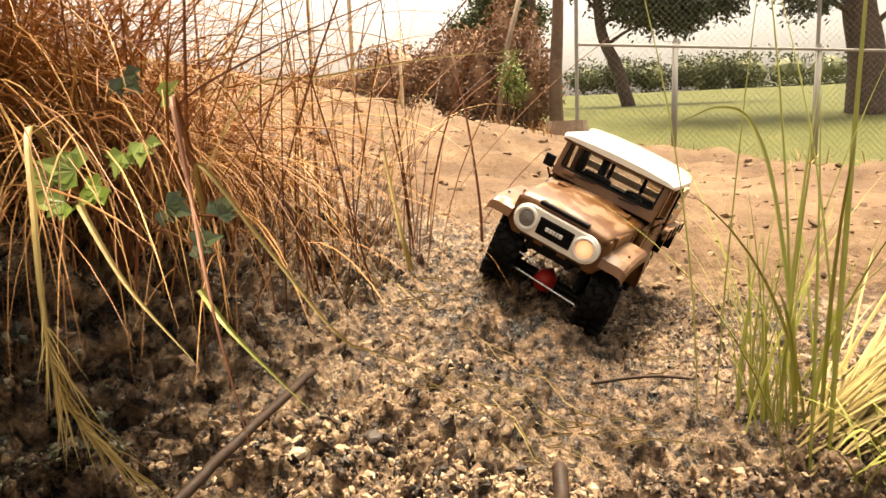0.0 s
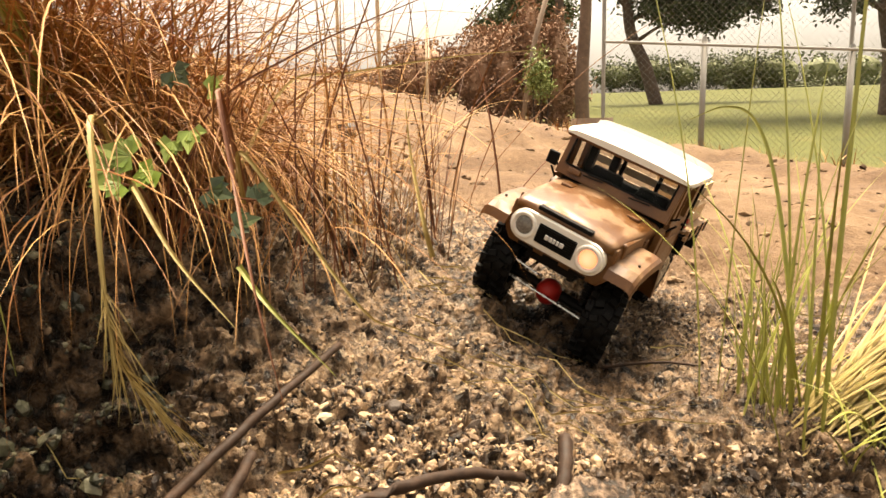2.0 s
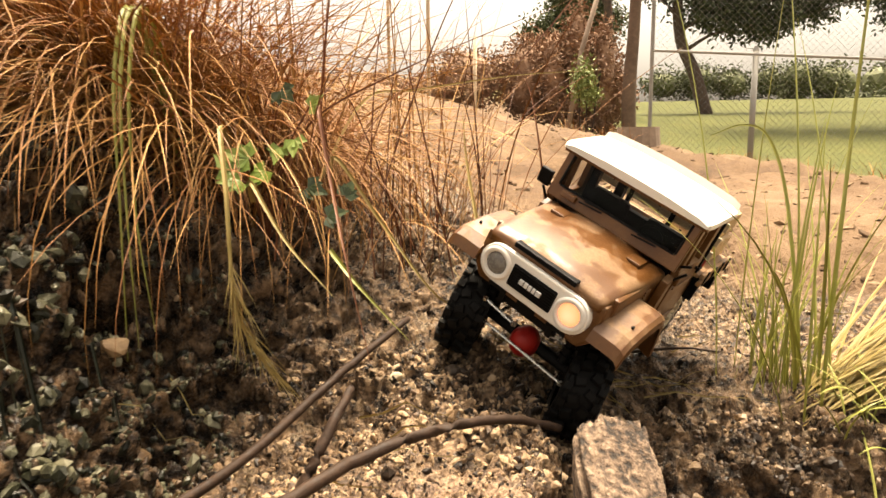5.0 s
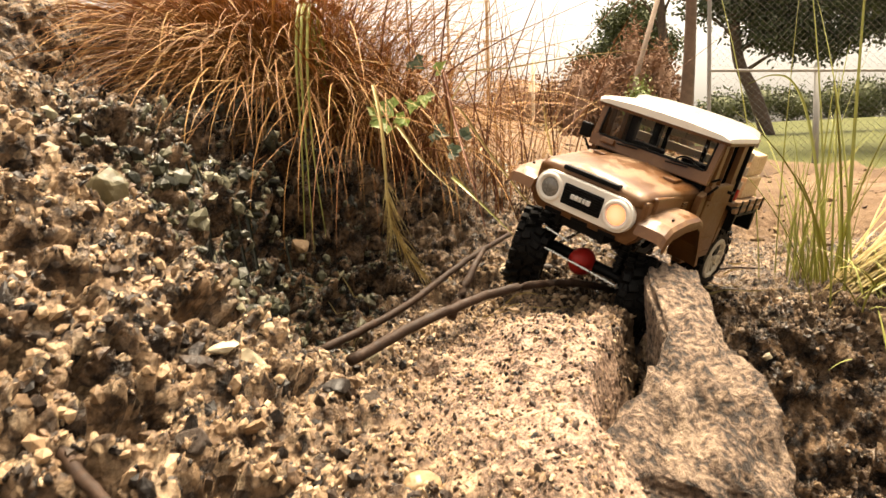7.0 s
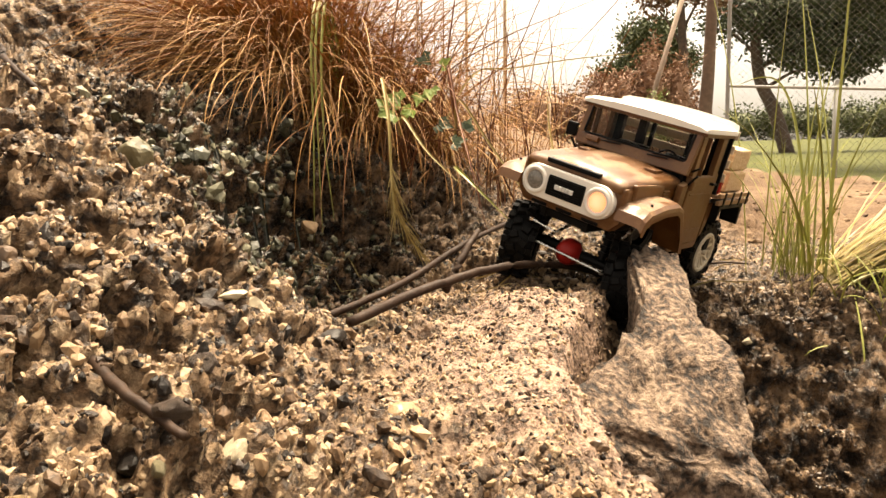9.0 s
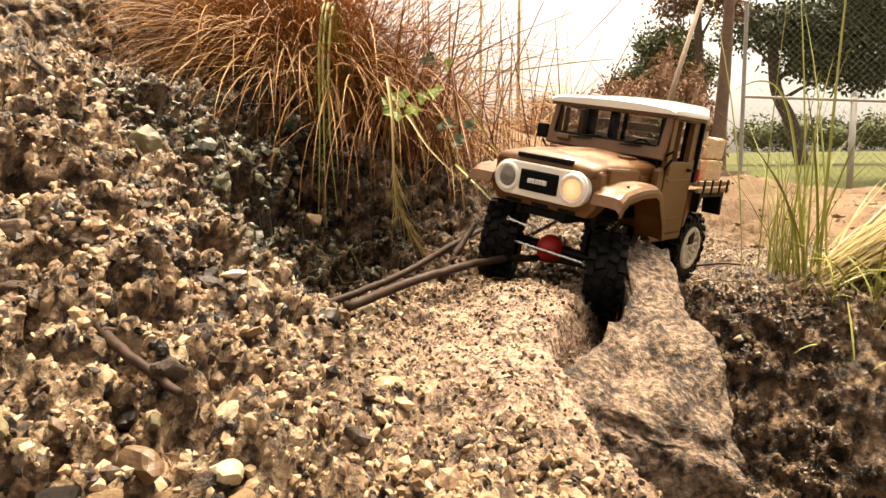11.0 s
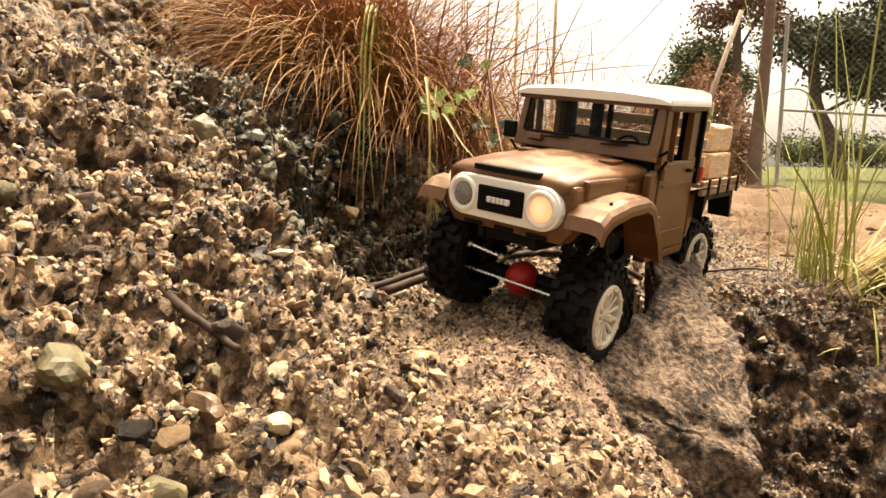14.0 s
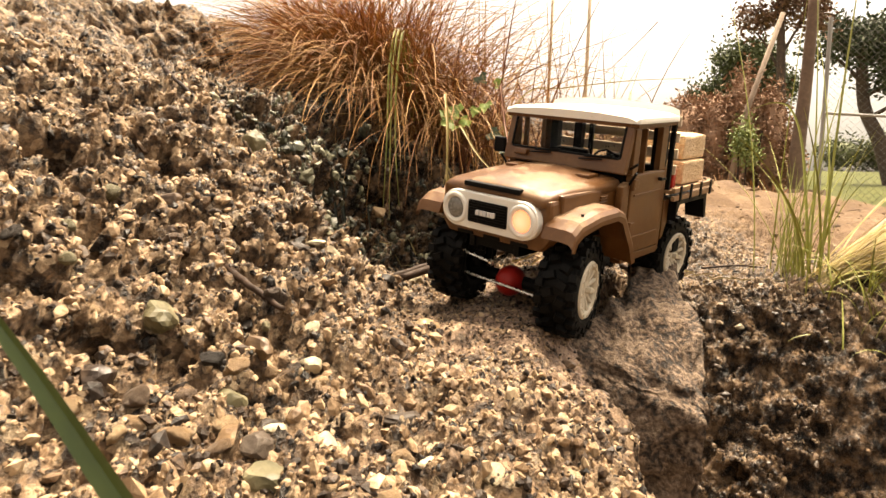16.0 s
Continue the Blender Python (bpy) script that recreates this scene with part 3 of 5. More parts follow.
def build_body():
    bm = bmesh.new()
    loft(bm, [hood_section(-0.1465, 0.0455, 0.0930, 0.0970, 0.089), hood_section(-0.1435, 0.0480, 0.0945, 0.1005, 0.089),
              hood_section(-0.136, 0.0492, 0.0958, 0.1030, 0.090), hood_section(-0.110, 0.0510, 0.0975, 0.1062, 0.092),
              hood_section(-0.066, 0.0540, 0.0990, 0.1085, 0.094)])
    tpart("hood", bm, PAINT, label="mud-dusted hood with raised centre", smooth=True)
    hood_scoop = bmesh.new()
    box(hood_scoop, -0.026, 0.026, -0.1485, -0.140, 0.0955, 0.0995, 0.001)
    tpart("hood_slot", hood_scoop, BLACK_PLASTIC)
    for s in (-1, 1):
        bm = bmesh.new()
        box(bm, s * 0.034 - 0.006, s * 0.034 + 0.006, -0.088, -0.074, 0.1015, 0.1062, 0.001)
        tpart("hood_vent", bm, PAINT)
    bm = bmesh.new()
    prism(bm, [(-0.0515, 0.066), (-0.0505, 0.0945), (0.0505, 0.0945), (0.0515, 0.066), (0.044, 0.0565), (-0.044, 0.0565)], "y", -0.1445, -0.130, 0.003)
    prism(bm, [(-0.0525, 0.072), (-0.0525, 0.0975), (0.0525, 0.0975), (0.0525, 0.072)], "y", -0.134, -0.058, 0.002)
    tpart("nose", bm, PAINT)
    for x in (-0.026, 0.0, 0.026):
        bm = bmesh.new()
        box(bm, x - 0.008, x + 0.008, -0.1452, -0.142, 0.0575, 0.0605, 0.0008)
        tpart("valance_slot", bm, BLACK_PLASTIC)
    # bezel with grille and lamps
    arc = [(0.0315 + 0.0140 * math.cos(a), 0.078 + 0.0140 * math.sin(a)) for a in np.linspace(-math.pi / 2, math.pi / 2, 14)]
    ring = arc + [(-x, z) for x, z in arc[::-1]]
    bm = bmesh.new()
    prism(bm, ring, "y", -0.1502, -0.143, 0.0012)
    bezel = tpart("bezel", bm, WHITE_PAINT, label="white oval grille surround")
    bm = bmesh.new()
    box(bm, -0.0185, 0.0185, -0.1512, -0.147, 0.0694, 0.0866, 0.0012)
    for k in range(8):
        box(bm, -0.0175, 0.0175, -0.1518, -0.1510, 0.0704 + k * 0.0020, 0.0712 + k * 0.0020)
    tpart("grille", bm, BLACK_PLASTIC, bezel, "black mesh grille")
    bm = bmesh.new()
    for x0, x1 in ((-0.0092, -0.0058), (-0.0050, -0.0022), (-0.0014, 0.0010), (0.0020, 0.0042), (0.0050, 0.0088)):
        box(bm, x0, x1, -0.1532, -0.1515, 0.0762, 0.0800, 0.0004)
    tpart("badge", bm, BADGE, bezel, "small raised grey badge")
    for x, mat, lab in ((-0.0315, GREY_LENS, "unlit grey headlight"), (0.0315, LAMP, "lit amber headlight")):
        bm = bmesh.new()
        bmesh.ops.create_uvsphere(bm, u_segments=20, v_segments=10, radius=0.0084, matrix=Matrix.Diagonal((1, 0.42, 1, 1)))
        bm.transform(Matrix.Scale(K, 4))
        hl = part("headlight", bm, mat, bezel, lab, True)
        hl.location = stretch(x, -0.1495, 0.078) * K
        bm = bmesh.new()
        rim = [bm.verts.new((x + r * math.cos(a), y, 0.078 + r * math.sin(a))) for r, y in ((0.0084, -0.1500), (0.0092, -0.1518), (0.0118, -0.1515), (0.0126, -0.1498)) for a in np.linspace(0, 2 * math.pi, 24, endpoint=False)]
        for q in range(3):
            for k in range(24):
                bm.faces.new((rim[q * 24 + k], rim[q * 24 + (k + 1) % 24], rim[(q + 1) * 24 + (k + 1) % 24], rim[(q + 1) * 24 + k]))
        tpart("headlight_ring", bm, WHITE_PAINT, bezel, smooth=True)
    # fenders, running boards, doors
    for s in (-1, 1):
        bm = bmesh.new()
        top = [(-0.1505, 0.0700), (-0.1475, 0.0780), (-0.1400, 0.0835), (-0.1180, 0.0875), (-0.0960, 0.0880), (-0.0880, 0.0845), (-0.0740, 0.0605), (-0.0690, 0.0420)]
        low = [(-0.0735, 0.0420), (-0.0785, 0.0595), (-0.0915, 0.0813), (-0.0980, 0.0845), (-0.1180, 0.0840), (-0.1380, 0.0800), (-0.1445, 0.0755), (-0.1470, 0.0695)]
        sec = []
        for w, drop in ((0.0490, 0.0), (0.0665, 0.0), (0.0715, 0.0008), (0.0745, 0.0032), (0.0752, 0.0062)):
            sec.append([(s * w, y, max(z - drop, 0.0415)) for y, z in top] + [(s * w, y, max(z - drop, 0.0405)) for y, z in low])
        loft(bm, sec)
        tpart("fender", bm, PAINT, label="flared muddy front fender")
        bm = bmesh.new()
        rod(bm, (s * 0.0668, -0.130, 0.0815), (s * 0.0668, -0.130, 0.0867), 0.0011, seg=8)
        tpart("fender_bolt", bm, BLACK_PLASTIC)
        bm = bmesh.new()
        prism(bm, [(-0.0725, 0.0425), (-0.070, 0.0975), (-0.060, 0.1005), (-0.060, 0.0425)], "x", s * 0.0535, s * 0.0595, 0.0008)
        box(bm, s * 0.050, s * 0.0590, -0.062, 0.003, 0.0405, 0.0455, 0.0008)
        tpart("cowl_side", bm, PAINT)
        bm = bmesh.new()
        for k in range(5):
            box(bm, s * 0.0520, s * 0.0538, -0.0890, -0.0800, 0.0815 + k * 0.0022, 0.0828 + k * 0.0022, 0.0003)
        tpart("louvre", bm, PAINT)
        bm = bmesh.new()
        box(bm, s * 0.0545, s * 0.0602, -0.0585, -0.0015, 0.0462, 0.1060, 0.0012)
        door = tpart("door", bm, PAINT, label="ochre-brown door with open window")
        for y0, y1, z0, z1 in ((-0.0585, -0.0500, 0.1062, 0.1424), (-0.0400, -0.0382, 0.1062, 0.1424), (-0.0115, -0.0015, 0.1062, 0.1424), (-0.0585, -0.0015, 0.1426, 0.1438)):
            bm = bmesh.new()
            box(bm, s * 0.0545, s * 0.0596, y0, y1, z0, z1, 0.0005)
            tpart("window_bar", bm, PAINT, door)
        for z in (0.0885, 0.0560):
            bm = bmesh.new()
            box(bm, s * 0.0603, s * 0.0613, -0.0540, -0.0060, z, z + 0.0018, 0.0004)
            tpart("trim_strip", bm, PAINT, door)
        bm = bmesh.new()
        rod(bm, (s * 0.0600, -0.012, 0.0990), (s * 0.0632, -0.012, 0.0990), 0.0015, seg=8)
        box(bm, s * 0.0625, s * 0.0640, -0.0135, -0.0045, 0.0978, 0.1000, 0.0005)
        tpart("door_handle", bm, BLACK_PLASTIC, door, "black door handle")
        for z in (0.0985, 0.0640):
            bm = bmesh.new()
            rod(bm, (s * 0.0610, -0.0575, z - 0.0045), (s * 0.0610, -0.0575, z + 0.0045), 0.0017, seg=8)
            box(bm, s * 0.0600, s * 0.0616, -0.0580, -0.0490, z - 0.0035, z + 0.0035, 0.0006)
            tpart("hinge", bm, PAINT, door)
        bm = bmesh.new()
        rod(bm, (s * 0.0590, -0.0615, 0.0985), (s * 0.0660, -0.0640, 0.1090), 0.0011, seg=7)
        rod(bm, (s * 0.0590, -0.0615, 0.1110), (s * 0.0660, -0.0640, 0.1160), 0.0011, seg=7)
        if s < 0:
            box(bm, -0.0725, -0.0610, -0.0670, -0.0625, 0.1105, 0.1245, 0.0016)
        tpart("mirror", bm, BLACK_PLASTIC, label="black side mirror")
    # windscreen
    tilt = Matrix.Translation((0, -0.0655, 0.1145)) @ Matrix.Rotation(radians(-13), 4, "X")
    bm = bmesh.new()
    box(bm, -0.0585, 0.0585, -0.0025, 0.0025, -0.008, 0.0035, 0.0008)
    box(bm, -0.0585, 0.0585, -0.0025, 0.0025, 0.0325, 0.0355, 0.0008)
    for s in (-1, 1):
        box(bm, s * 0.0525, s * 0.0585, -0.0025, 0.0025, 0.0025, 0.0335, 0.0008)
    bm.transform(tilt)
    wind = tpart("windscreen_frame", bm, PAINT)
    bm = bmesh.new()
    box(bm, -0.0530, 0.0530, -0.0010, -0.0004, 0.0030, 0.0330)
    bm.transform(tilt)
    pane = tpart("windscreen", bm, GLASS, wind, "clear windscreen with droplets")
    pane.visible_shadow = False
    rnd = random.Random(5)
    bm = bmesh.new()
    for k in range(46):
        r = rnd.uniform(0.0003, 0.00085)
        bmesh.ops.create_icosphere(bm, subdivisions=1, radius=r, matrix=Matrix.Translation((rnd.uniform(-0.05, 0.05), -0.0011, rnd.uniform(0.005, 0.031))))
    bm.transform(tilt)
    tpart("droplet", bm, GLASS, wind, "water droplets").visible_shadow = False
    bm = bmesh.new()
    for a, b in (((-0.051, -0.0022, 0.0036), (0.051, -0.0022, 0.0036)), ((-0.051, -0.0022, 0.0324), (0.051, -0.0022, 0.0324)), ((-0.0522, -0.0022, 0.0045), (-0.0522, -0.0022, 0.0315)), ((0.0522, -0.0022, 0.0045), (0.0522, -0.0022, 0.0315))):
        rod(bm, a, b, 0.0011, seg=6)
    bm.transform(tilt)
    tpart("seal", bm, BLACK_PLASTIC, wind, "black rubber seal")
    for x in (-0.030, 0.018):
        bm = bmesh.new()
        rod(bm, (x, -0.0050, 0.0000), (x + 0.020, -0.0042, 0.0016), 0.0007, seg=6)
        rod(bm, (x + 0.004, -0.0045, 0.0026), (x + 0.028, -0.0035, 0.0049), 0.0008, seg=6)
        bm.transform(tilt)
        tpart("wiper", bm, BLACK_PLASTIC, wind, "black wiper")
    bm = bmesh.new()
    box(bm, -0.046, -0.033, -0.0060, -0.001, -0.0036, 0.0018, 0.0012)
    bm.transform(tilt)
    tpart("cowl_vent", bm, PAINT)
    # roof, drip rail, rear wall
    bm = bmesh.new()
    prof = [(-0.0645, 0.1490), (-0.0640, 0.1515), (-0.0570, 0.1537), (-0.0300, 0.1556), (0, 0.1562)]
    prof = prof + [(-x, z) for x, z in prof[-2::-1]]
    sec = []
    for y, k, dz in ((-0.0650, 0.955, -0.0022), (-0.0625, 0.985, -0.0006), (-0.0560, 1.0, 0.0), (0.0030, 1.0, 0.0), (0.0075, 0.985, -0.0006), (0.0095, 0.955, -0.0022)):
        sec.append([(x * k, y, z + (dz if z > 0.15 else 0)) for x, z in prof] + [(0.0645 * k, y, 0.1472), (-0.0645 * k, y, 0.1472)])
    loft(bm, sec)
    tpart("roof", bm, WHITE_PAINT, label="white roof panel", smooth=False)
    bm = bmesh.new()
    for x0, x1, y0, y1 in ((-0.0625, -0.0560, -0.0620, 0.0065), (0.0560, 0.0625, -0.0620, 0.0065), (-0.0560, 0.0560, -0.0620, -0.0545), (-0.0560, 0.0560, 0.0000, 0.0065)):
        box(bm, x0, x1, y0, y1, 0.1440, 0.1473, 0.0006)
    tpart("drip_rail", bm, PAINT)
    bm = bmesh.new()
    box(bm, -0.0590, 0.0590, 0.0000, 0.0050, 0.0420, 0.1080, 0.0008)
    rear = tpart("rear_wall", bm, PAINT)
    # rear pillars and cab back, coloured black to paint the shade inside
    bm = bmesh.new()
    for x0, x1, z0, z1 in ((-0.0585, -0.0470, 0.1085, 0.1440), (-0.0300, -0.0220, 0.1085, 0.1440), (0.0470, 0.0585, 0.1085, 0.1440), (-0.0585, 0.0585, 0.0600, 0.1085)):
        box(bm, x0, x1, -0.0030, 0.0040, z0, z1, 0.0005)
    tpart("shaded_cab_back", bm, BLACK_PLASTIC, rear, "cab back and window pillars, coloured black for shade")
    # cab inside
    bm = bmesh.new()
    box(bm, -0.0530, 0.0530, -0.0610, -0.0500, 0.0900, 0.1120, 0.003)
    tpart("dashboard", bm, BLACK_PLASTIC)
    for s in (-1, 1):
        bm = bmesh.new()
        box(bm, s * 0.026 - 0.018, s * 0.026 + 0.018, -0.036, -0.004, 0.070, 0.088, 0.004)
        box(bm, s * 0.026 - 0.017, s * 0.026 + 0.017, -0.014, -0.005, 0.086, 0.116, 0.004)
        tpart("seat", bm, BLACK_PLASTIC)
    bm = bmesh.new()
    vs, fs = [], []
    for i in range(20):
        for j in range(6):
            a, b2 = 2 * math.pi * i / 20, 2 * math.pi * j / 6
            r = 0.0105 + 0.0011 * math.cos(b2)
            vs.append(bm.verts.new((0.026 + r * math.cos(a), -0.046 - 0.0011 * math.sin(b2) + 0.3 * r * math.sin(a), 0.1120 + r * math.sin(a) * 0.9)))
    for i in range(20):
        for j in range(6):
            bm.faces.new((vs[i * 6 + j], vs[((i + 1) % 20) * 6 + j], vs[((i + 1) % 20) * 6 + (j + 1) % 6], vs[i * 6 + (j + 1) % 6]))
    rod(bm, (0.016, -0.046, 0.112), (0.036, -0.046, 0.112), 0.0009, seg=6)
    rod(bm, (0.026, -0.046, 0.112), (0.026, -0.055, 0.104), 0.0012, seg=6)
    tpart("steering_wheel", bm, BLACK_PLASTIC, label="black steering wheel")
    # flat bed
    bm = bmesh.new()
    for k in range(6):
        box(bm, -0.063 + k * 0.0213, -0.0427 + k * 0.0213 - 0.0008, 0.010, 0.108, 0.0790, 0.0822, 0.0005)
    bed = tpart("bed_floor", bm, BED_WOOD)
    for s in (-1, 1):
        for z in (0.0735, 0.0805):
            bm = bmesh.new()
            box(bm, s * 0.0640, s * 0.0672, 0.008, 0.110, z, z + 0.0042, 0.0006)
            tpart("side_rail", bm, BED_WOOD, bed)
        for y in (0.020, 0.046, 0.072, 0.098):
            bm = bmesh.new()
            box(bm, s * 0.0668, s * 0.0682, y, y + 0.004, 0.0725, 0.0860, 0.0004)
            tpart("stake", bm, BLACK_PLASTIC, bed)
        bm = bmesh.new()
        prism(bm, [(0.020, 0.0735), (0.098, 0.0735), (0.102, 0.055), (0.097, 0.055), (0.090, 0.0690), (0.028, 0.0690), (0.020, 0.060)], "x", s * 0.048, s * 0.066, 0.0006)
        tpart("mud_guard", bm, BLACK_PLASTIC)
        bm = bmesh.new()
        prism(bm, [(0.0085, 0.0735), (0.027, 0.0735), (0.0215, 0.061), (0.0135, 0.046), (0.0085, 0.044)], "x", s * 0.0520, s * 0.0585, 0.0006)
        tpart("bed_panel", bm, PAINT, bed)
    for x in (-0.058, -0.020, 0.020, 0.058):
        bm = bmesh.new()
        box(bm, x - 0.002, x + 0.002, 0.0105, 0.0145, 0.080, 0.1490, 0.0005)
        tpart("rack_post", bm, BLACK_PLASTIC, bed)
    for k in range(4):
        bm = bmesh.new()
        box(bm, -0.0625, 0.0625, 0.0145, 0.0175, 0.0950 + k * 0.0135, 0.1030 + k * 0.0135, 0.0006)
        tpart("rack_slat", bm, PALE_WOOD, bed, "pale wooden rack slat")
    # running gear
    bm = bmesh.new()
    for s in (-1, 1):
        box(bm, s * 0.0240, s * 0.0190, -0.142, 0.105, 0.0480, 0.0570, 0.0008)
    for y in (-0.140, -0.080, 0.0, 0.070):
        box(bm, -0.0200, 0.0200, y, y + 0.007, 0.0490, 0.0560, 0.0008)
    box(bm, -0.0170, 0.0170, -0.080, -0.030, 0.0400, 0.0620, 0.004)
    box(bm, -0.0500, 0.0500, -0.1330, -0.0700, 0.0660, 0.0740, 0.002)
    tpart("chassis", bm, BLACK_PLASTIC, label="black ladder chassis")
    for y, z in ((-0.1182, 0.0205), (0.0791, 0.0290)):
        bm = bmesh.new()
        rod(bm, (-0.050, y, z), (0.050, y, z), 0.0048, seg=12)
        for s in (-1, 1):
            box(bm, s * 0.040, s * 0.050, y - 0.008, y + 0.008, z - 0.008, z + 0.009, 0.002)
        axle = tpart("axle", bm, BLACK_PLASTIC)
        bm = bmesh.new()
        bmesh.ops.create_uvsphere(bm, u_segments=16, v_segments=10, radius=0.0122, matrix=Matrix.Translation((0.002, y - 0.004, z)) @ Matrix.Diagonal((0.95, 1.0, 1.0, 1)))
        tpart("differential", bm, RED_PLASTIC, axle, "red differential cover", True)
    for a, b2, r in (((-0.044, -0.1350, 0.0225), (0.044, -0.1350, 0.0195), 0.0011), ((-0.034, -0.1370, 0.0400), (-0.006, -0.1370, 0.0370), 0.0012)):
        bm = bmesh.new()
        rod(bm, a, b2, r, seg=8)
        for e in (a, b2):
            bmesh.ops.create_icosphere(bm, subdivisions=1, radius=0.0026, matrix=Matrix.Translation(e))
        tpart("steering_rod", bm, STEEL, label="bright steel steering rod")
    for s in (-1, 1):
        for y in (-0.122, 0.070):
            bm = bmesh.new()
            rod(bm, (s * 0.034, y, 0.025), (s * 0.029, y + 0.012, 0.072), 0.0034, seg=10)
            for k in range(7):
                f = k / 7
                rod(bm, (s * (0.034 - 0.005 * f), y + 0.012 * f, 0.029 + 0.040 * f), (s * (0.034 - 0.005 * f), y + 0.012 * f + 0.0006, 0.0320 + 0.040 * f), 0.0050, seg=10)
            tpart("shock_absorber", bm, BLACK_PLASTIC)
            bm = bmesh.new()
            rod(bm, (s * 0.030, y, 0.020), (s * 0.021, y + 0.070, 0.047), 0.0016, seg=8)
            tpart("suspension_link", bm, STEEL)
    # cargo
    for z, dx, dy in ((0.0830, 0.0, 0.0), (0.1045, -0.003, 0.004)):
        bm = bmesh.new()
        box(bm, 0.010 + dx, 0.058 + dx, 0.048 + dy, 0.104 + dy, z, z + 0.0205, 0.002, 2)
        bmesh.ops.subdivide_edges(bm, edges=bm.edges[:], cuts=4, use_grid_fill=True)
        for v in bm.verts:
            v.co += v.co.normalized() * noise.noise(v.co * 260) * 0.0011
        tpart("bale", bm, BALE, bed, "small straw-coloured bale on the bed")
    bm = bmesh.new()
    box(bm, 0.044, 0.060, 0.0185, 0.0275, 0.0825, 0.1010, 0.002)
    rod(bm, (0.048, 0.023, 0.1005), (0.048, 0.023, 0.1045), 0.0016, seg=8)
    tpart("fuel_can", bm, RED_PLASTIC, bed, "small red fuel can")


def tyre_mesh(bm):
    """Knobbly tyre: a turned carcass with rows of lugs; the axis is x."""
    prof = [(-0.0130, 0.0190), (-0.0145, 0.0235), (-0.0142, 0.0280), (-0.0120, 0.0312), (-0.006, 0.0322), (0.006, 0.0322), (0.0120, 0.0312), (0.0142, 0.0280), (0.0145, 0.0235), (0.0130, 0.0190)]
    seg = 36
    rings = [[bm.verts.new((x, r * math.cos(2 * math.pi * k / seg), r * math.sin(2 * math.pi * k / seg))) for k in range(seg)] for x, r in prof]
    for a, b in zip(rings, rings[1:]):
        for k in range(seg):
            bm.faces.new((a[k], a[(k + 1) % seg], b[(k + 1) % seg], b[k]))


LUG_KINDS = ((-0.0050, 0.0, 0.0042, 0.0034, 0.0338, 0.35), (0.0050, 0.17, 0.0042, 0.0034, 0.0338, -0.35), (-0.0118, 0.17, 0.0034, 0.0036, 0.0326, 0.0), (0.0118, 0.0, 0.0034, 0.0036, 0.0326, 0.0), (-0.0140, 0.0, 0.0012, 0.0028, 0.0282, 0.0), (0.0140, 0.17, 0.0012, 0.0028, 0.0282, 0.0))
LUG_MESHES = []
for lx, la, lw, lh, lr, lt in LUG_KINDS:
    bm = bmesh.new()
    vs = bmesh.ops.create_cube(bm, size=1.0, matrix=Matrix.Diagonal((lw * 2, lh * 1.9, 0.0038, 1)))["verts"]
    for v in vs:
        if v.co.z > 0:
            v.co.x *= 0.80
            v.co.y *= 0.80
    bm.transform(Matrix.Scale(K, 4))
    me = bpy.data.meshes.new("lug")
    bm.to_mesh(me)
    bm.free()
    me.materials.append(RUBBER)
    LUG_MESHES.append(me)


def lugs(hub):
    """Rows of tread lugs round a tyre."""
    for k in range(18):
        for (lx, la, lw, lh, lr, lt), me in zip(LUG_KINDS, LUG_MESHES):
            lug = new("lug", me)
            lug.parent = hub
            lug.matrix_basis = Matrix.Rotation(2 * math.pi * k / 18 + la, 4, "X") @ Matrix.Translation((lx * K, 0, lr * 1.06 * K)) @ Matrix.Rotation(lt, 4, "Z")


def rim_mesh(bm, s):
    """Beadlock rim with twelve windows, facing s along x."""
    prof = [(0.0095, 0.0200), (0.0140, 0.0206), (0.0152, 0.0196), (0.0152, 0.0168), (0.0136, 0.0160), (0.0070, 0.0150)]
    seg = 36
    rings = [[bm.verts.new((s * x, r * math.cos(2 * math.pi * k / seg), r * math.sin(2 * math.pi * k / seg))) for k in range(seg)] for x, r in prof]
    for a, b in zip(rings, rings[1:]):
        for k in range(seg):
            bm.faces.new((a[k], a[(k + 1) % seg], b[(k + 1) % seg], b[k]))
    for k in range(12):
        a = 2 * math.pi * k / 12
        rod(bm, (s * 0.0110, 0.0058 * math.cos(a), 0.0058 * math.sin(a)), (s * 0.0128, 0.0162 * math.cos(a), 0.0162 * math.sin(a)), 0.0014, 0.0017, seg=6)
        b2 = a + math.pi / 12
        rod(bm, (s * 0.0150, 0.0182 * math.cos(b2), 0.0182 * math.sin(b2)), (s * 0.0160, 0.0182 * math.cos(b2), 0.0182 * math.sin(b2)), 0.0011, seg=6)
    rod(bm, (s * 0.008, 0, 0), (s * 0.0125, 0, 0), 0.0066, 0.0060, seg=16)
    rod(bm, (s * 0.0120, 0, 0), (s * 0.0165, 0, 0), 0.0028, 0.0024, seg=6)
    bmesh.ops.recalc_face_normals(bm, faces=bm.faces[:])


WHEELS = []


def wheel_place(s, y):
    """A wheel's centre on the truck: the front axle hangs lower and stands wider."""
    return (s * 0.0530 * K, y * K, 0.0205 * K) if y < 0 else (s * 0.0360 * K, y * K, 0.0290 * K)



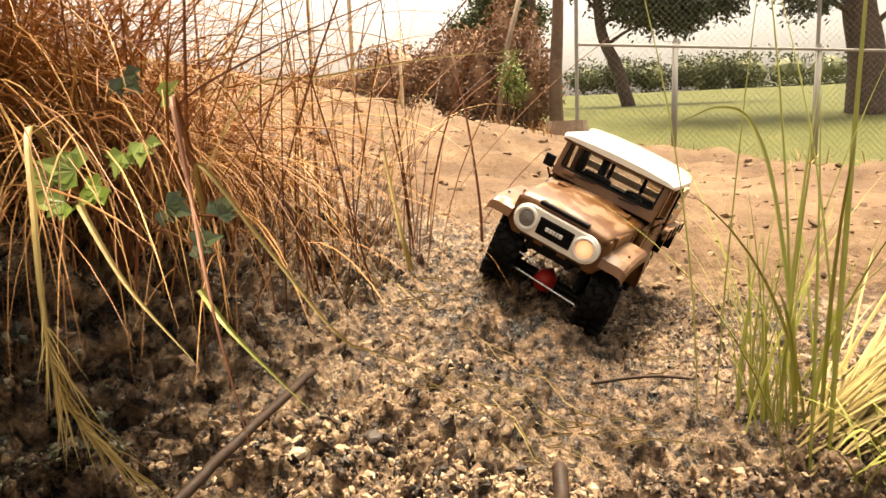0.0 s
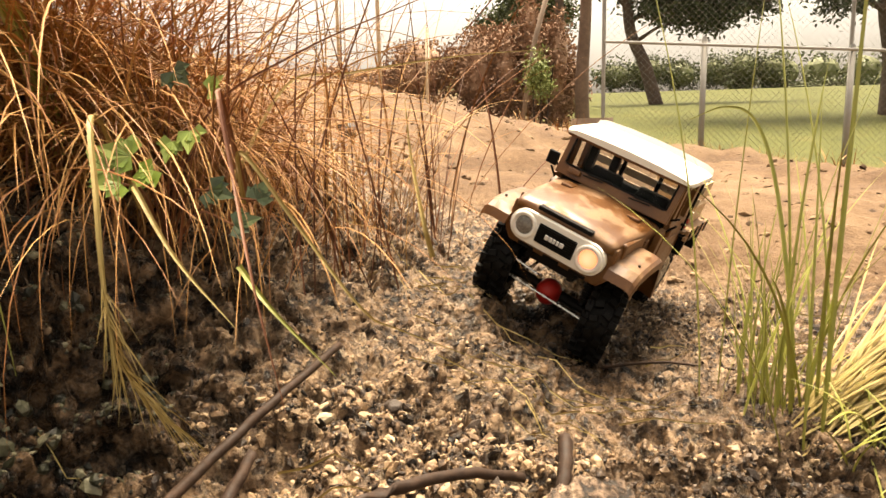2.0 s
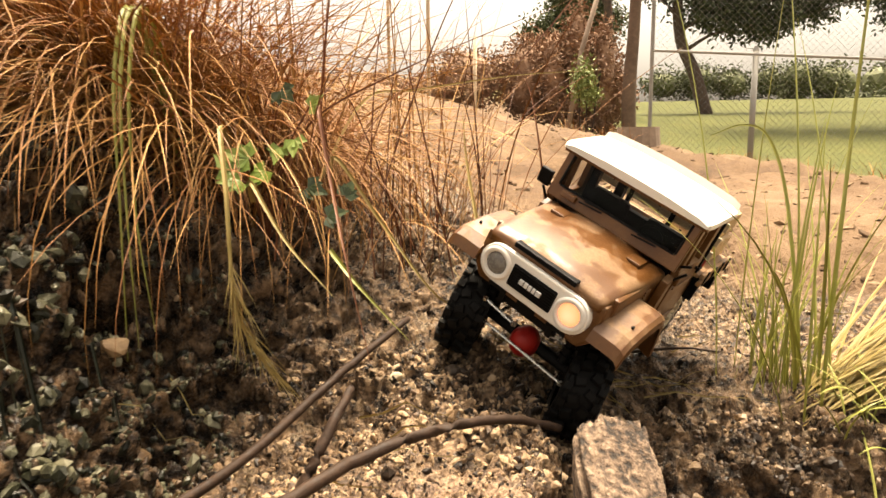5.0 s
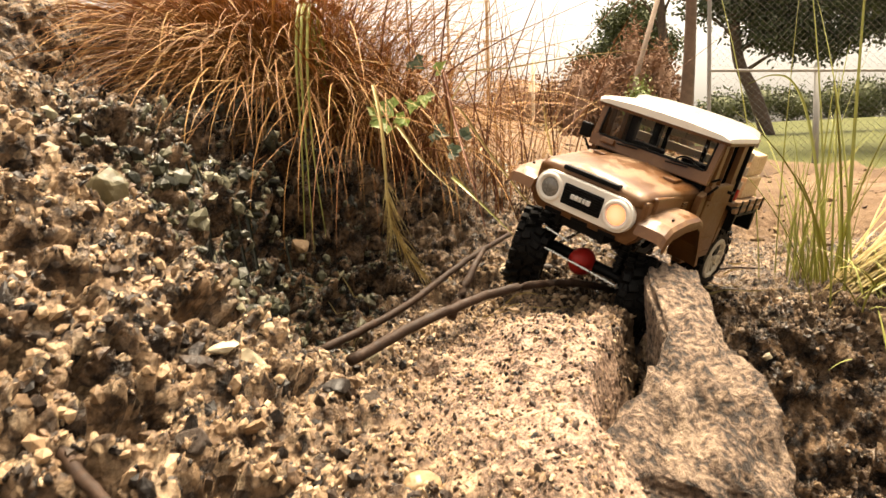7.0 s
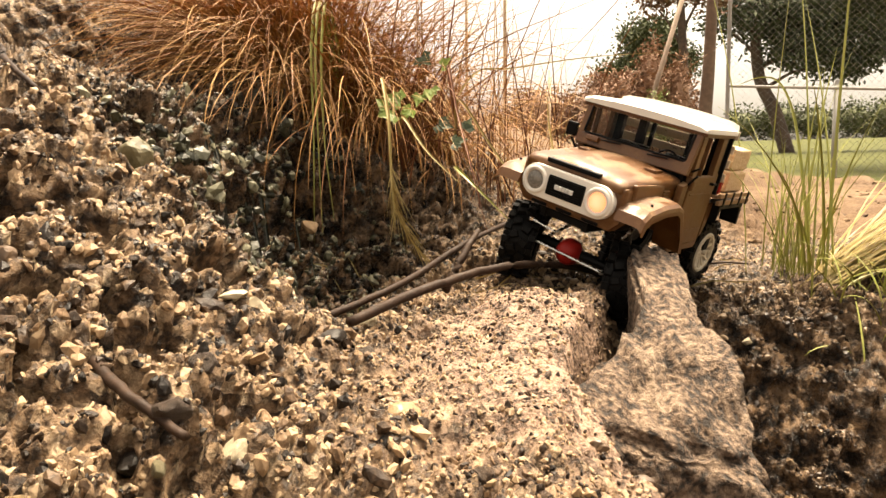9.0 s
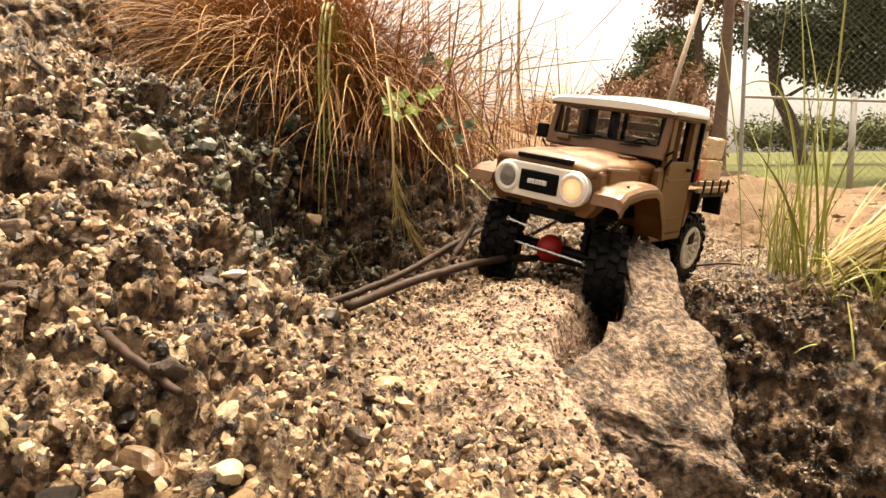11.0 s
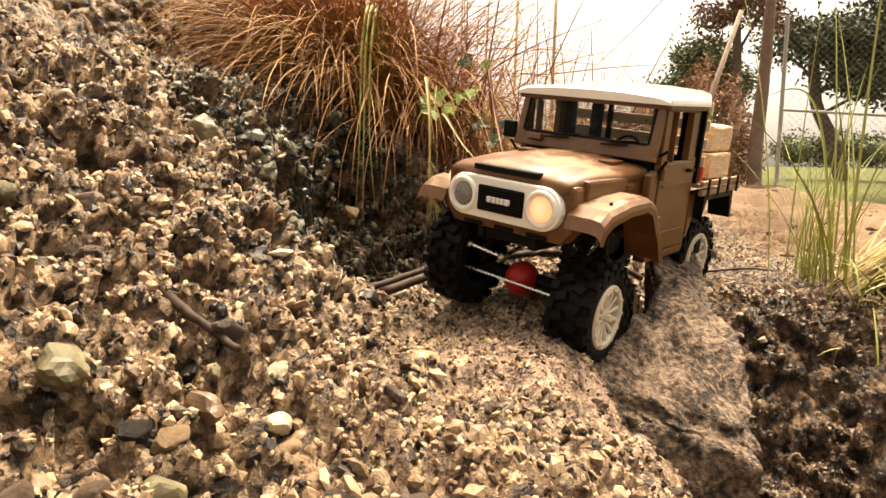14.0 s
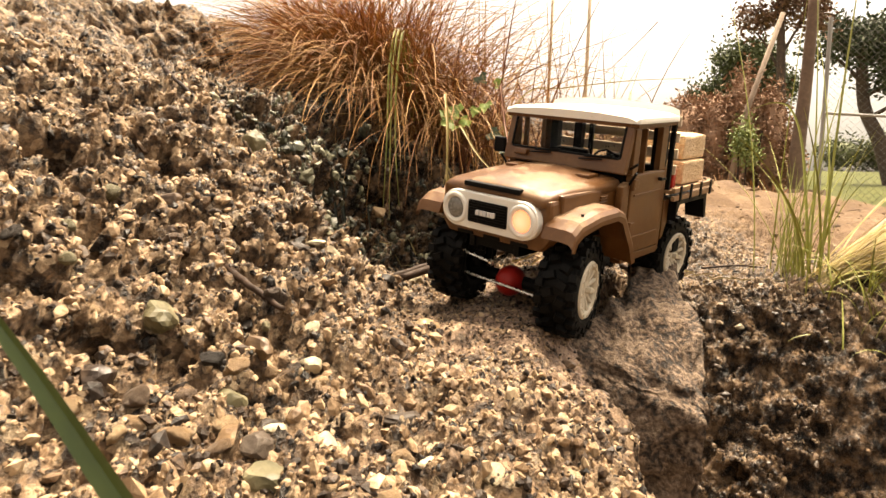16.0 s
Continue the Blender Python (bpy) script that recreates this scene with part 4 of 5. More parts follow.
def build_wheels():
    for y in (-0.123, 0.060):
        for s in (-1, 1):
            bm = bmesh.new()
            rod(bm, (-0.010, 0, 0), (0.008, 0, 0), 0.0150, seg=20)
            hub = tpart("wheel", bm, BLACK_PLASTIC, label="muddy wheel with knobbly tyre")
            hub.location = wheel_place(s, y)
            bm = bmesh.new()
            tyre_mesh(bm)
            bm.transform(Matrix.Diagonal((1.0, 1.06, 1.06, 1)))
            tpart("tyre", bm, RUBBER, hub, "knobbly wet black tyre")
            lugs(hub)
            bm = bmesh.new()
            rim_mesh(bm, s)
            bm.transform(Matrix.Diagonal((1.0, 1.06, 1.06, 1)))
            tpart("rim", bm, RIM_METAL, hub, "muddy champagne metal rim")
            WHEELS.append((hub, s, y))


build_body()
build_wheels()


# ---- rocks and stones ----
def rough_stone(size, seed, cuts=2, flat=0.7):
    """An angular stone as a bmesh."""
    r = random.Random(seed)
    bm = bmesh.new()
    bmesh.ops.create_icosphere(bm, subdivisions=cuts, radius=1.0)
    off = Vector((r.uniform(0, 50), r.uniform(0, 50), r.uniform(0, 50)))
    sx, sy = r.uniform(0.8, 1.25), r.uniform(0.7, 1.0)
    planes = [(Vector((r.gauss(0, 1), r.gauss(0, 1), r.gauss(0, 1))).normalized(), r.uniform(0.55, 0.85)) for _ in range(7)]
    for v in bm.verts:
        p = v.co * (1 + 0.28 * noise.noise(v.co * 1.3 + off))
        for nrm, dist in planes:
            k = p.dot(nrm) - dist
            if k > 0:
                p = p - nrm * k * 0.85
        p = p * (1 + 0.07 * noise.noise(v.co * 5 + off))
        v.co = Vector((p.x * sx, p.y * sy, p.z * flat)) * size
    return bm


def ground_hit(x, y):
    """Height of the finished ground sheet by a ray from above."""
    hit = GROUND_TREE.ray_cast(Vector((x, y, 2.0)), Vector((0, 0, -1)))
    return hit[0].z if hit[0] is not None else floor_at(x, y)


from mathutils.bvhtree import BVHTree
GROUND_TREE = BVHTree.FromPolygons([v.co for v in bpy.data.objects["ground"].data.vertices], [p.vertices[:] for p in bpy.data.objects["ground"].data.polygons])


def slab_rock(name, label, top, depth, seed, amp=0.006):
    """A broken slab: a block between four top corners and its foot, worn and pitted."""
    a, b, c, d = [Vector(p) for p in top]
    mid = (a + b + c + d) / 4
    low = [p + Vector((0, 0, -depth)) + (mid - p) * 0.12 for p in (a, b, c, d)]
    bm = bmesh.new()
    bmesh.ops.create_cube(bm, size=2.0)
    bmesh.ops.bevel(bm, geom=bm.edges[:], offset=0.12, segments=2, affect="EDGES")
    bmesh.ops.subdivide_edges(bm, edges=bm.edges[:], cuts=3, use_grid_fill=True)
    bmesh.ops.triangulate(bm, faces=bm.faces[:])
    bmesh.ops.subdivide_edges(bm, edges=[e for e in bm.edges if e.calc_length() > 0.12], cuts=2, use_grid_fill=True)
    bmesh.ops.subdivide_edges(bm, edges=[e for e in bm.edges if e.calc_length() > 0.07], cuts=1, use_grid_fill=True)
    for v in bm.verts:
        u, w, h = (v.co.x + 1) / 2, (v.co.y + 1) / 2, (v.co.z + 1) / 2
        tp = (d * (1 - u) + c * u) * (1 - w) + (a * (1 - u) + b * u) * w
        bt = (low[3] * (1 - u) + low[2] * u) * (1 - w) + (low[0] * (1 - u) + low[1] * u) * w
        p = bt * (1 - h) + tp * h
        p.x += 0.020 * (1 - u) * math.exp(-((w - 0.60) / 0.20) ** 2) - 0.012 * (1 - u) * math.exp(-((w - 0.12) / 0.12) ** 2)
        o = Vector((seed, 0, 0))
        out = (p - (mid - Vector((0, 0, depth / 2)))).normalized()
        v.co = p + out * (noise.noise(p * 14 + o) * amp * 1.6 + noise.noise(p * 45 + o) * amp * 0.8 + (0.3 - abs(noise.noise(p * 95 + o))) * amp * 0.7 + noise.noise(p * 190 + o) * amp * 0.35)
    ob = part(name, bm, ROCK, smooth=True)
    return tagged(ob, label, "rock")


slab_rock("broken_slab", "tilted slab of weathered concrete beside the crack", [(0.034, 0.254, 0.094), (0.074, 0.262, 0.090), (0.110, 0.066, -0.030), (-0.012, 0.034, 0.008)], 0.13, 3.0, 0.012)

NAMED_STONES = [
    # x, y, size, material, flatness, label
    (-0.196, 0.015, 0.016, WHITE_STONE, 0.95, "upright chalky white stone on gravel"),
    (-0.205, 0.004, 0.010, WHITE_STONE, 0.6, "chalky white stone on gravel"),
    (-0.294, 0.325, 0.017, TAN_STONE, 0.7, "wet tan stone below the trickle"),
    (-0.265, 0.300, 0.012, TAN_STONE, 0.7, "wet tan stone below the trickle"),
    (-0.300, 0.052, 0.022, MOSS_STONE, 0.75, "mossy stone in the bank's ledge"),
    (-0.095, -0.030, 0.017, TAN_STONE, 0.75, "brown angular stone on the slab"),
    (-0.078, -0.217, 0.014, WHITE_STONE, 0.75, "cream pebble on wet gravel"),
    (-0.029, -0.206, 0.010, WHITE_STONE, 0.7, "cream pebble on wet gravel"),
    (-0.123, -0.222, 0.018, TAN_STONE, 0.75, "ochre stone on wet gravel"),
    (-0.106, -0.212, 0.010, WHITE_STONE, 0.8, "cream pebble on wet gravel"),
    (-0.146, -0.195, 0.019, MOSS_STONE, 0.7, "mossy grey stone on wet gravel"),
    (-0.150, -0.160, 0.014, TAN_STONE, 0.8, "ochre stone on the bank's foot"),
    (-0.115, -0.205, 0.009, DARK_STONE, 0.8, "dark wet pebble on gravel"),
    (-0.098, -0.238, 0.011, DARK_STONE, 0.7, "dark wet stone on gravel"),
    (-0.078, -0.262, 0.015, MOSS_STONE, 0.7, "dark green mossy stone"),
    (-0.135, -0.128, 0.011, WHITE_STONE, 0.7, "cream pebble on the bank's foot"),
    (-0.160, -0.075, 0.015, TAN_STONE, 0.6, "ochre stone on the bank's foot"),
    (-0.178, -0.125, 0.012, DARK_STONE, 0.7, "dark wet pebble on gravel"),
    (-0.205, -0.175, 0.020, MOSS_STONE, 0.7, "mossy stone in the bank"),
    (-0.190, -0.235, 0.018, TAN_STONE, 0.8, "ochre stone on wet gravel"),
    (-0.060, -0.155, 0.015, DARK_STONE, 0.35, "flat dark stone set in grit"),
    (-0.155, 0.035, 0.014, DARK_STONE, 0.5, "flat grey stone on gravel"),
    (0.028, 0.022, 0.010, TAN_STONE, 0.7, "tan pebble at the slab's foot"),
    (0.004, 0.010, 0.008, TAN_STONE, 0.7, "tan pebble at the slab's foot"),
    (-0.092, 0.368, 0.009, WHITE_STONE, 0.6, "pale stone chip on wet soil"),
    (-0.050, 0.385, 0.011, DARK_STONE, 0.6, "dark wet stone on soil"),
    (0.230, 0.366, 0.009, DARK_STONE, 0.8, "dark stone in the soil face"),
    (0.176, 0.395, 0.009, TAN_STONE, 0.7, "tan pebble on soil"),
    (0.150, 0.340, 0.008, WHITE_STONE, 0.7, "pale pebble in the soil face"),
    (0.120, 0.410, 0.010, TAN_STONE, 0.6, "tan pebble on soil"),
    (-0.255, -0.030, 0.011, WHITE_STONE, 0.7, "pale stone in the bank"),
    (-0.230, 0.030, 0.012, TAN_STONE, 0.7, "ochre stone in the bank"),
    (-0.270, -0.090, 0.013, TAN_STONE, 0.7, "ochre stone in the bank"),
]
for k, (x, y, size, mat, flat, label) in enumerate(NAMED_STONES):
    bm = rough_stone(size * 0.72, 40 + k, 3, flat)
    st = part("stone", bm, mat, label=label, smooth=False)
    st.matrix_basis = pose(x, y, ground_hit(x, y) + size * flat * 0.22, 0, 0, 47 * k)
    tagged(st, label, "stone", "loose stones")

r_st = random.Random(77)
VARIANTS = []
for k in range(8):
    bm = rough_stone(1.0, 300 + k, 3, 0.72)
    me = bpy.data.meshes.new("stone")
    bm.to_mesh(me)
    bm.free()
    me.materials.append((TAN_STONE, WHITE_STONE, TAN_STONE, DARK_STONE, MOSS_STONE, TAN_STONE, TAN_STONE, TAN_STONE)[k])
    VARIANTS.append(me)
KIND_LABEL = ("ochre stone lying on wet gravel", "cream stone lying on wet gravel", "ochre stone lying on wet gravel", "dark stone lying on wet gravel", "mossy stone lying on wet gravel", "ochre stone lying on wet gravel", "ochre stone lying on wet gravel", "ochre stone lying on wet gravel")
for k in range(105):
    if k < 85:
        x, y = r_st.uniform(-0.30, 0.03), r_st.uniform(-0.38, -0.06)
    else:
        x, y = r_st.uniform(-0.36, -0.14), r_st.uniform(-0.10, 0.14)
    size = r_st.uniform(0.0042, 0.0088)
    q = r_st.randrange(8)
    st = new("stone", VARIANTS[q])
    st.matrix_basis = pose(x, y, ground_hit(x, y) - size * 0.15, r_st.uniform(-25, 25), r_st.uniform(-25, 25), r_st.uniform(0, 360)) @ Matrix.Scale(size, 4)
    tagged(st, KIND_LABEL[q], "stone", "loose stones")

bm = rough_stone(0.034, 7, 3, 0.95)
ball = part("round_stone", bm, DARK_STONE, smooth=True)
ball.matrix_basis = pose(-0.281, 1.593, ground_hit(-0.281, 1.593) + 0.02)
tagged(ball, "round dark brown stone on the sand", "stone")


def gravel():
    """Loose grit and pebbles over the near ground."""
    r = random.Random(11)
    kinds = []
    for k in range(14):
        bm = rough_stone(1.0, 100 + k, 1, r.uniform(0.55, 0.9))
        kinds.append(([v.co.copy() for v in bm.verts], [tuple(v.index for v in f.verts) for f in bm.faces]))
        bm.free()
    pile, wet_pile, moss_pile = Pile(), Pile(), Pile()
    dice = np.random.RandomState(11)
    n_bank, n_trail = 84000, 22000
    gx = np.concatenate([dice.uniform(-0.50, 0.24, n_bank), dice.uniform(-0.36, 0.36, n_trail)])
    gy = np.concatenate([dice.uniform(-0.46, 0.40, n_bank), dice.uniform(0.36, 0.82, n_trail)])
    slab, wet, base = slab_mask(gx, gy), wet_shade_mask(gx, gy), height(gx, gy)
    keep = (dice.random_sample(len(gx)) > slab * 0.5) & ((wet < 0.35) | (dice.random_sample(len(gx)) > 0.35))
    for k in np.nonzero(keep)[0]:
        x, y = float(gx[k]), float(gy[k])
        z = ground_hit(x, y)
        if z - base[k] < -0.008 and r.random() < 0.75:
            continue
        size = 0.0010 + 0.0016 * r.random()
        if k % 3 == 0:
            size = 0.0016 + 0.0036 * r.random() ** 2
        if k % 29 == 0:
            size = 0.0030 + 0.0042 * r.random() ** 1.5
        if slab[k] > 0.3:
            size = 0.0010 + 0.0018 * r.random() ** 2
        if y > 0.40:
            size *= 0.62
        vs, fs = kinds[r.randrange(14)]
        m = Matrix.Translation((x, y, z + size * r.uniform(-0.5, 0.12))) @ Euler((r.uniform(-1.4, 1.4), r.uniform(-1.4, 1.4), r.uniform(0, 6.3))).to_matrix().to_4x4() @ Matrix.Diagonal((size * r.uniform(0.75, 1.45), size, size * r.uniform(0.65, 1.1), 1))
        # grit in the gully takes the dark wet tone, painted shade included
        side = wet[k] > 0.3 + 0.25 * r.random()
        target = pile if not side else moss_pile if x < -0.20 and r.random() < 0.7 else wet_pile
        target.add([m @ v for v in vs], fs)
    tagged(pile.object("gravel", STONE), "mixed tan gravel and grit on the bank and trail", "gravel", kind="stuff")
    tagged(wet_pile.object("wet_gravel", WET_GRIT), "dark wet gravel in the hollow and mud", "gravel", kind="stuff")
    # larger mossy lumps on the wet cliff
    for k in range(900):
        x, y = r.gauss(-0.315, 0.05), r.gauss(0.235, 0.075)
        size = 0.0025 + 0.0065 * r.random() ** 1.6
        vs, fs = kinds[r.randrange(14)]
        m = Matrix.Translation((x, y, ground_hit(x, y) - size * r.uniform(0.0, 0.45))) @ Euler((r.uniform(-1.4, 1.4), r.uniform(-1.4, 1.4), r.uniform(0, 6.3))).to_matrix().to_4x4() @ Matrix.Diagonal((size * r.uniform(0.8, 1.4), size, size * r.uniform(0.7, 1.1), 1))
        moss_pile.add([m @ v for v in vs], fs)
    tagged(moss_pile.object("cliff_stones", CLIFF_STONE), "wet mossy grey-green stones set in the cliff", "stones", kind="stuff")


gravel()


def twig(name, label, pts, r0, r1, seed):
    line = curve_points(pts, 9)
    rnd = random.Random(seed)
    line = [p + Vector((rnd.gauss(0, 1), rnd.gauss(0, 1), rnd.gauss(0, 1))) * r0 * 0.07 for p in line]
    k = len(line) - 1
    vs, fs = tube_arrays(line, [r0 + (r1 - r0) * i / k for i in range(k + 1)], 8)
    return tagged(from_arrays(name, vs, fs, TWIG, smooth=True), label, "branch")


twig("branch", "wet dark branch lying from the hollow towards the trail", [(-0.222, 0.180, 0.036), (-0.170, 0.245, 0.056), (-0.125, 0.330, 0.085), (-0.09, 0.42, 0.100)], 0.0036, 0.0026, 1)
twig("branch", "wet dark branch lying along the slab's edge", [(-0.175, 0.115, 0.048), (-0.122, 0.186, 0.066), (-0.070, 0.245, 0.074), (-0.012, 0.300, 0.066), (0.03, 0.335, 0.045)], 0.0042, 0.0030, 2)
twig("branch", "short wet twig standing in the hollow", [(-0.118, 0.195, 0.060), (-0.105, 0.225, 0.090), (-0.098, 0.25, 0.105)], 0.0040, 0.0024, 6)
twig("stick", "thin dark stick on the gravel", [(-0.218, -0.100, 0.078), (-0.185, -0.120, 0.070), (-0.151, -0.132, 0.058)], 0.0030, 0.0018, 3)
twig("stick", "short thick stub of wet wood by the slab", [(0.050, 0.322, 0.030), (0.056, 0.345, 0.043), (0.060, 0.372, 0.052)], 0.0042, 0.0046, 9)
twig("stick", "thin root lying across the mud", [(0.115, 0.545, 0.034), (0.165, 0.535, 0.042), (0.225, 0.52, 0.040), (0.29, 0.515, 0.046)], 0.0016, 0.0008, 4)
twig("stick", "dark stick on the bank's top", [(-0.46, 0.12, 0.262), (-0.40, 0.06, 0.240), (-0.35, 0.03, 0.215)], 0.0026, 0.0016, 5)


# ---- plants on the bank ----
def along(pts, s):
    k = min(int(s * (len(pts) - 1)), len(pts) - 2)
    f = s * (len(pts) - 1) - k
    return Vector(pts[k]) * (1 - f) + Vector(pts[k + 1]) * f


BANK_EDGE = [(-0.47, 0.50, 0), (-0.42, 0.46, 0), (-0.36, 0.45, 0), (-0.30, 0.49, 0), (-0.25, 0.58, 0), (-0.21, 0.74, 0)]


def dry_grass():
    r = random.Random(21)
    pile = Pile()
    for k in range(6200):
        s = r.random() ** 1.15
        p = along(BANK_EDGE, s)
        x, y = p.x + r.gauss(0, 0.035) - 0.02, p.y + abs(r.gauss(0, 0.075)) - 0.01
        z = ground_hit(x, y)
        pile.blade((x, y, z - 0.004), r.gauss(-1.9, 1.0), r.uniform(0.12, 0.32) * (0.62 + 0.8 * min(s, 0.45)), r.uniform(0.0010, 0.0026), r.uniform(0.3, 1.2), r.uniform(0.7, 2.3), 8, r.gauss(0, 0.8))
    for k in range(1100):
        s = r.random()
        p = along(BANK_EDGE, s * 0.8)
        x, y = p.x + r.gauss(0, 0.04) - 0.01, p.y + abs(r.gauss(0, 0.06)) + 0.01
        a = r.choice((0.0, math.pi, -0.9, -2.2)) + r.gauss(0, 0.5)
        pile.blade((x, y, ground_hit(x, y) + r.uniform(0.0, 0.10)), a, r.uniform(0.12, 0.30), r.uniform(0.0009, 0.0022), r.uniform(0.4, 1.3), r.uniform(0.5, 1.6), 8, r.gauss(0, 0.8))
    tagged(pile.object("dry_grass", STRAW), "tangled rust-brown dry grass hanging over the bank", "dry grass", kind="stuff")
    th = thing("dry_stem_clump", "tall thin dry grass stems on the bank", "dry grass")
    for k in range(150):
        pile = Pile()
        s = r.random()
        p = along([(-0.40, 0.50, 0), (-0.27, 0.49, 0), (-0.19, 0.55, 0), (-0.12, 0.70, 0), (-0.08, 0.95, 0)], s)
        x, y = p.x + r.gauss(0, 0.03), p.y + r.gauss(0, 0.04)
        pile.blade((x, y, ground_hit(x, y) - 0.004), r.gauss(-0.6, 1.3), r.uniform(0.16, 0.44), r.uniform(0.0012, 0.0028), r.uniform(-0.3, 0.7), r.uniform(0.1, 1.5), 8, r.gauss(0, 0.6))
        pile.object("stem", STRAW_STEM, th)
    th = thing("rusty_stem_clump", "rusty red-brown grass stems on the bank", "dry grass")
    for k in range(60):
        pile = Pile()
        s = r.random()
        p = along([(-0.34, 0.47, 0), (-0.23, 0.47, 0), (-0.15, 0.53, 0), (-0.09, 0.68, 0), (-0.04, 0.92, 0)], s)
        x, y = p.x + r.gauss(0, 0.03), p.y + r.gauss(0, 0.03)
        pile.blade((x, y, ground_hit(x, y) - 0.004), r.gauss(-0.4, 1.6), r.uniform(0.14, 0.36), r.uniform(0.0016, 0.0034), r.uniform(-0.1, 0.5), r.uniform(0.0, 0.9), 7, r.gauss(0, 0.9))
        pile.object("stem", RUST_STEM, th)
    # loose straw on the mud
    pile = Pile()
    for k in range(55):
        cx, cy, sp = r.choice(((0.03, 0.455, 0.035), (-0.04, 0.60, 0.05), (-0.06, 0.70, 0.05), (0.02, 0.47, 0.05), (0.2, 0.55, 0.1), (-0.18, 0.30, 0.05)))
        x, y = r.gauss(cx, sp), r.gauss(cy, sp * 0.5)
        a = r.gauss(-0.35, 0.45)
        length = r.uniform(0.03, 0.11)
        pts = [(x + length * q * math.cos(a) / 4, y + length * q * math.sin(a) / 4, ground_hit(x + length * q * math.cos(a) / 4, y + length * q * math.sin(a) / 4) + 0.0035 + 0.003 * r.random()) for q in range(5)]
        pile.strip(pts, r.uniform(0.0008, 0.0018))
    tagged(pile.object("fallen_straw", PALE_STRAW), "fallen straw lying on the mud", "straw", kind="stuff")


dry_grass()


def long_blade(label, pts, width, mat, name="tall_grass"):
    pile = Pile()
    pile.strip(curve_points(pts, 7), width)
    ob = pile.object(name, mat)
    return tagged(ob, label, "grass")


def seed_grass():
    """A pale stalk hanging over the hollow, its end frayed into a seed head."""
    r = random.Random(8)
    th = thing("seed_grass", "pale yellow seed grass hanging over the wet hollow", "grass")
    line = curve_points([(-0.236, 0.440, 0.215), (-0.222, 0.375, 0.262), (-0.204, 0.335, 0.215), (-0.198, 0.322, 0.152), (-0.193, 0.328, 0.112), (-0.168, 0.345, 0.062)], 9)
    pile = Pile()
    pile.strip(line, 0.0042)
    pile.object("stalk", PALE_STRAW, th)
    pile = Pile()
    for k in range(60):
        i = r.randrange(len(line) // 2, len(line) - 2)
        a = line[i]
        d = (line[i + 1] - line[i]).normalized()
        q = a + d * r.uniform(0.015, 0.045) + Vector((r.gauss(0.003, 0.008), r.gauss(0, 0.006), r.uniform(-0.012, 0.0)))
        pile.strip([a, (a + q) / 2 + Vector((0, 0, 0.002)), q], 0.0010)
    pile.object("seed_head", PALE_STRAW, th)


seed_grass()
for dx in (0.0, 0.007, -0.005):
    long_blade("long green grass blade hanging over the wet cliff", [(-0.300 + dx, 0.470, 0.235), (-0.304 + dx, 0.42, 0.355), (-0.296 + dx, 0.372, 0.30), (-0.288 + dx, 0.350, 0.20), (-0.284 + dx * 2, 0.343, 0.095 + dx * 2)], 0.0042, GREEN_BLADE)
long_blade("broad rusty blade hanging over the bank's foot", [(-0.150, 0.43, 0.20), (-0.152, 0.395, 0.275), (-0.137, 0.366, 0.221), (-0.117, 0.326, 0.166), (-0.098, 0.305, 0.100)], 0.0036, RED_STEM)
long_blade("straw stalk arching down to the mud", [(-0.150, 0.42, 0.20), (-0.139, 0.389, 0.236), (-0.105, 0.391, 0.186), (-0.067, 0.384, 0.135), (-0.045, 0.411, 0.112), (0.036, 0.449, 0.066)], 0.0030, PALE_STRAW)
long_blade("yellow blade hanging from the bank", [(-0.21, 0.40, 0.20), (-0.197, 0.364, 0.219), (-0.164, 0.337, 0.18), (-0.124, 0.313, 0.145)], 0.0044, PALE_STRAW)
long_blade("yellow-green blade lying on the gravel", [(-0.145, 0.385, 0.165), (-0.120, 0.36, 0.145), (-0.078, 0.345, 0.105)], 0.0040, GREEN_BLADE)
long_blade("yellow upright blade on the bank", [(-0.035, 0.63, 0.12), (-0.042, 0.622, 0.154), (-0.055, 0.65, 0.22), (-0.06, 0.662, 0.275)], 0.0055, PALE_STRAW)
long_blade("rusty bent stem standing on the sand", [(0.047, 0.92, 0.09), (0.045, 0.92, 0.155), (0.034, 0.93, 0.25), (0.020, 0.95, 0.322), (-0.010, 0.956, 0.365)], 0.0042, RED_STEM)
long_blade("long pale stalk leaning across the bank", [(-0.19, 0.50, 0.20), (-0.15, 0.55, 0.285), (-0.101, 0.585, 0.297), (0.0, 0.62, 0.312), (0.10, 0.647, 0.318)], 0.0030, PALE_STRAW)
long_blade("dark bare stem leaning out from the bank", [(-0.22, 0.47, 0.20), (-0.16, 0.40, 0.262), (-0.092, 0.367, 0.293), (-0.03, 0.395, 0.322), (0.041, 0.417, 0.351)], 0.0016, RED_STEM)
long_blade("thin drooping stem tip over the truck", [(0.041, 0.417, 0.351), (0.020, 0.405, 0.325), (-0.012, 0.392, 0.290), (-0.040, 0.383, 0.262)], 0.0011, RED_STEM)
long_blade("green blade close to the ground's edge", [(-0.010, -0.364, 0.006), (-0.026, -0.367, 0.030), (-0.047, -0.374, 0.064), (-0.070, -0.381, 0.099), (-0.095, -0.390, 0.132)], 0.0095, DARK_BLADE)


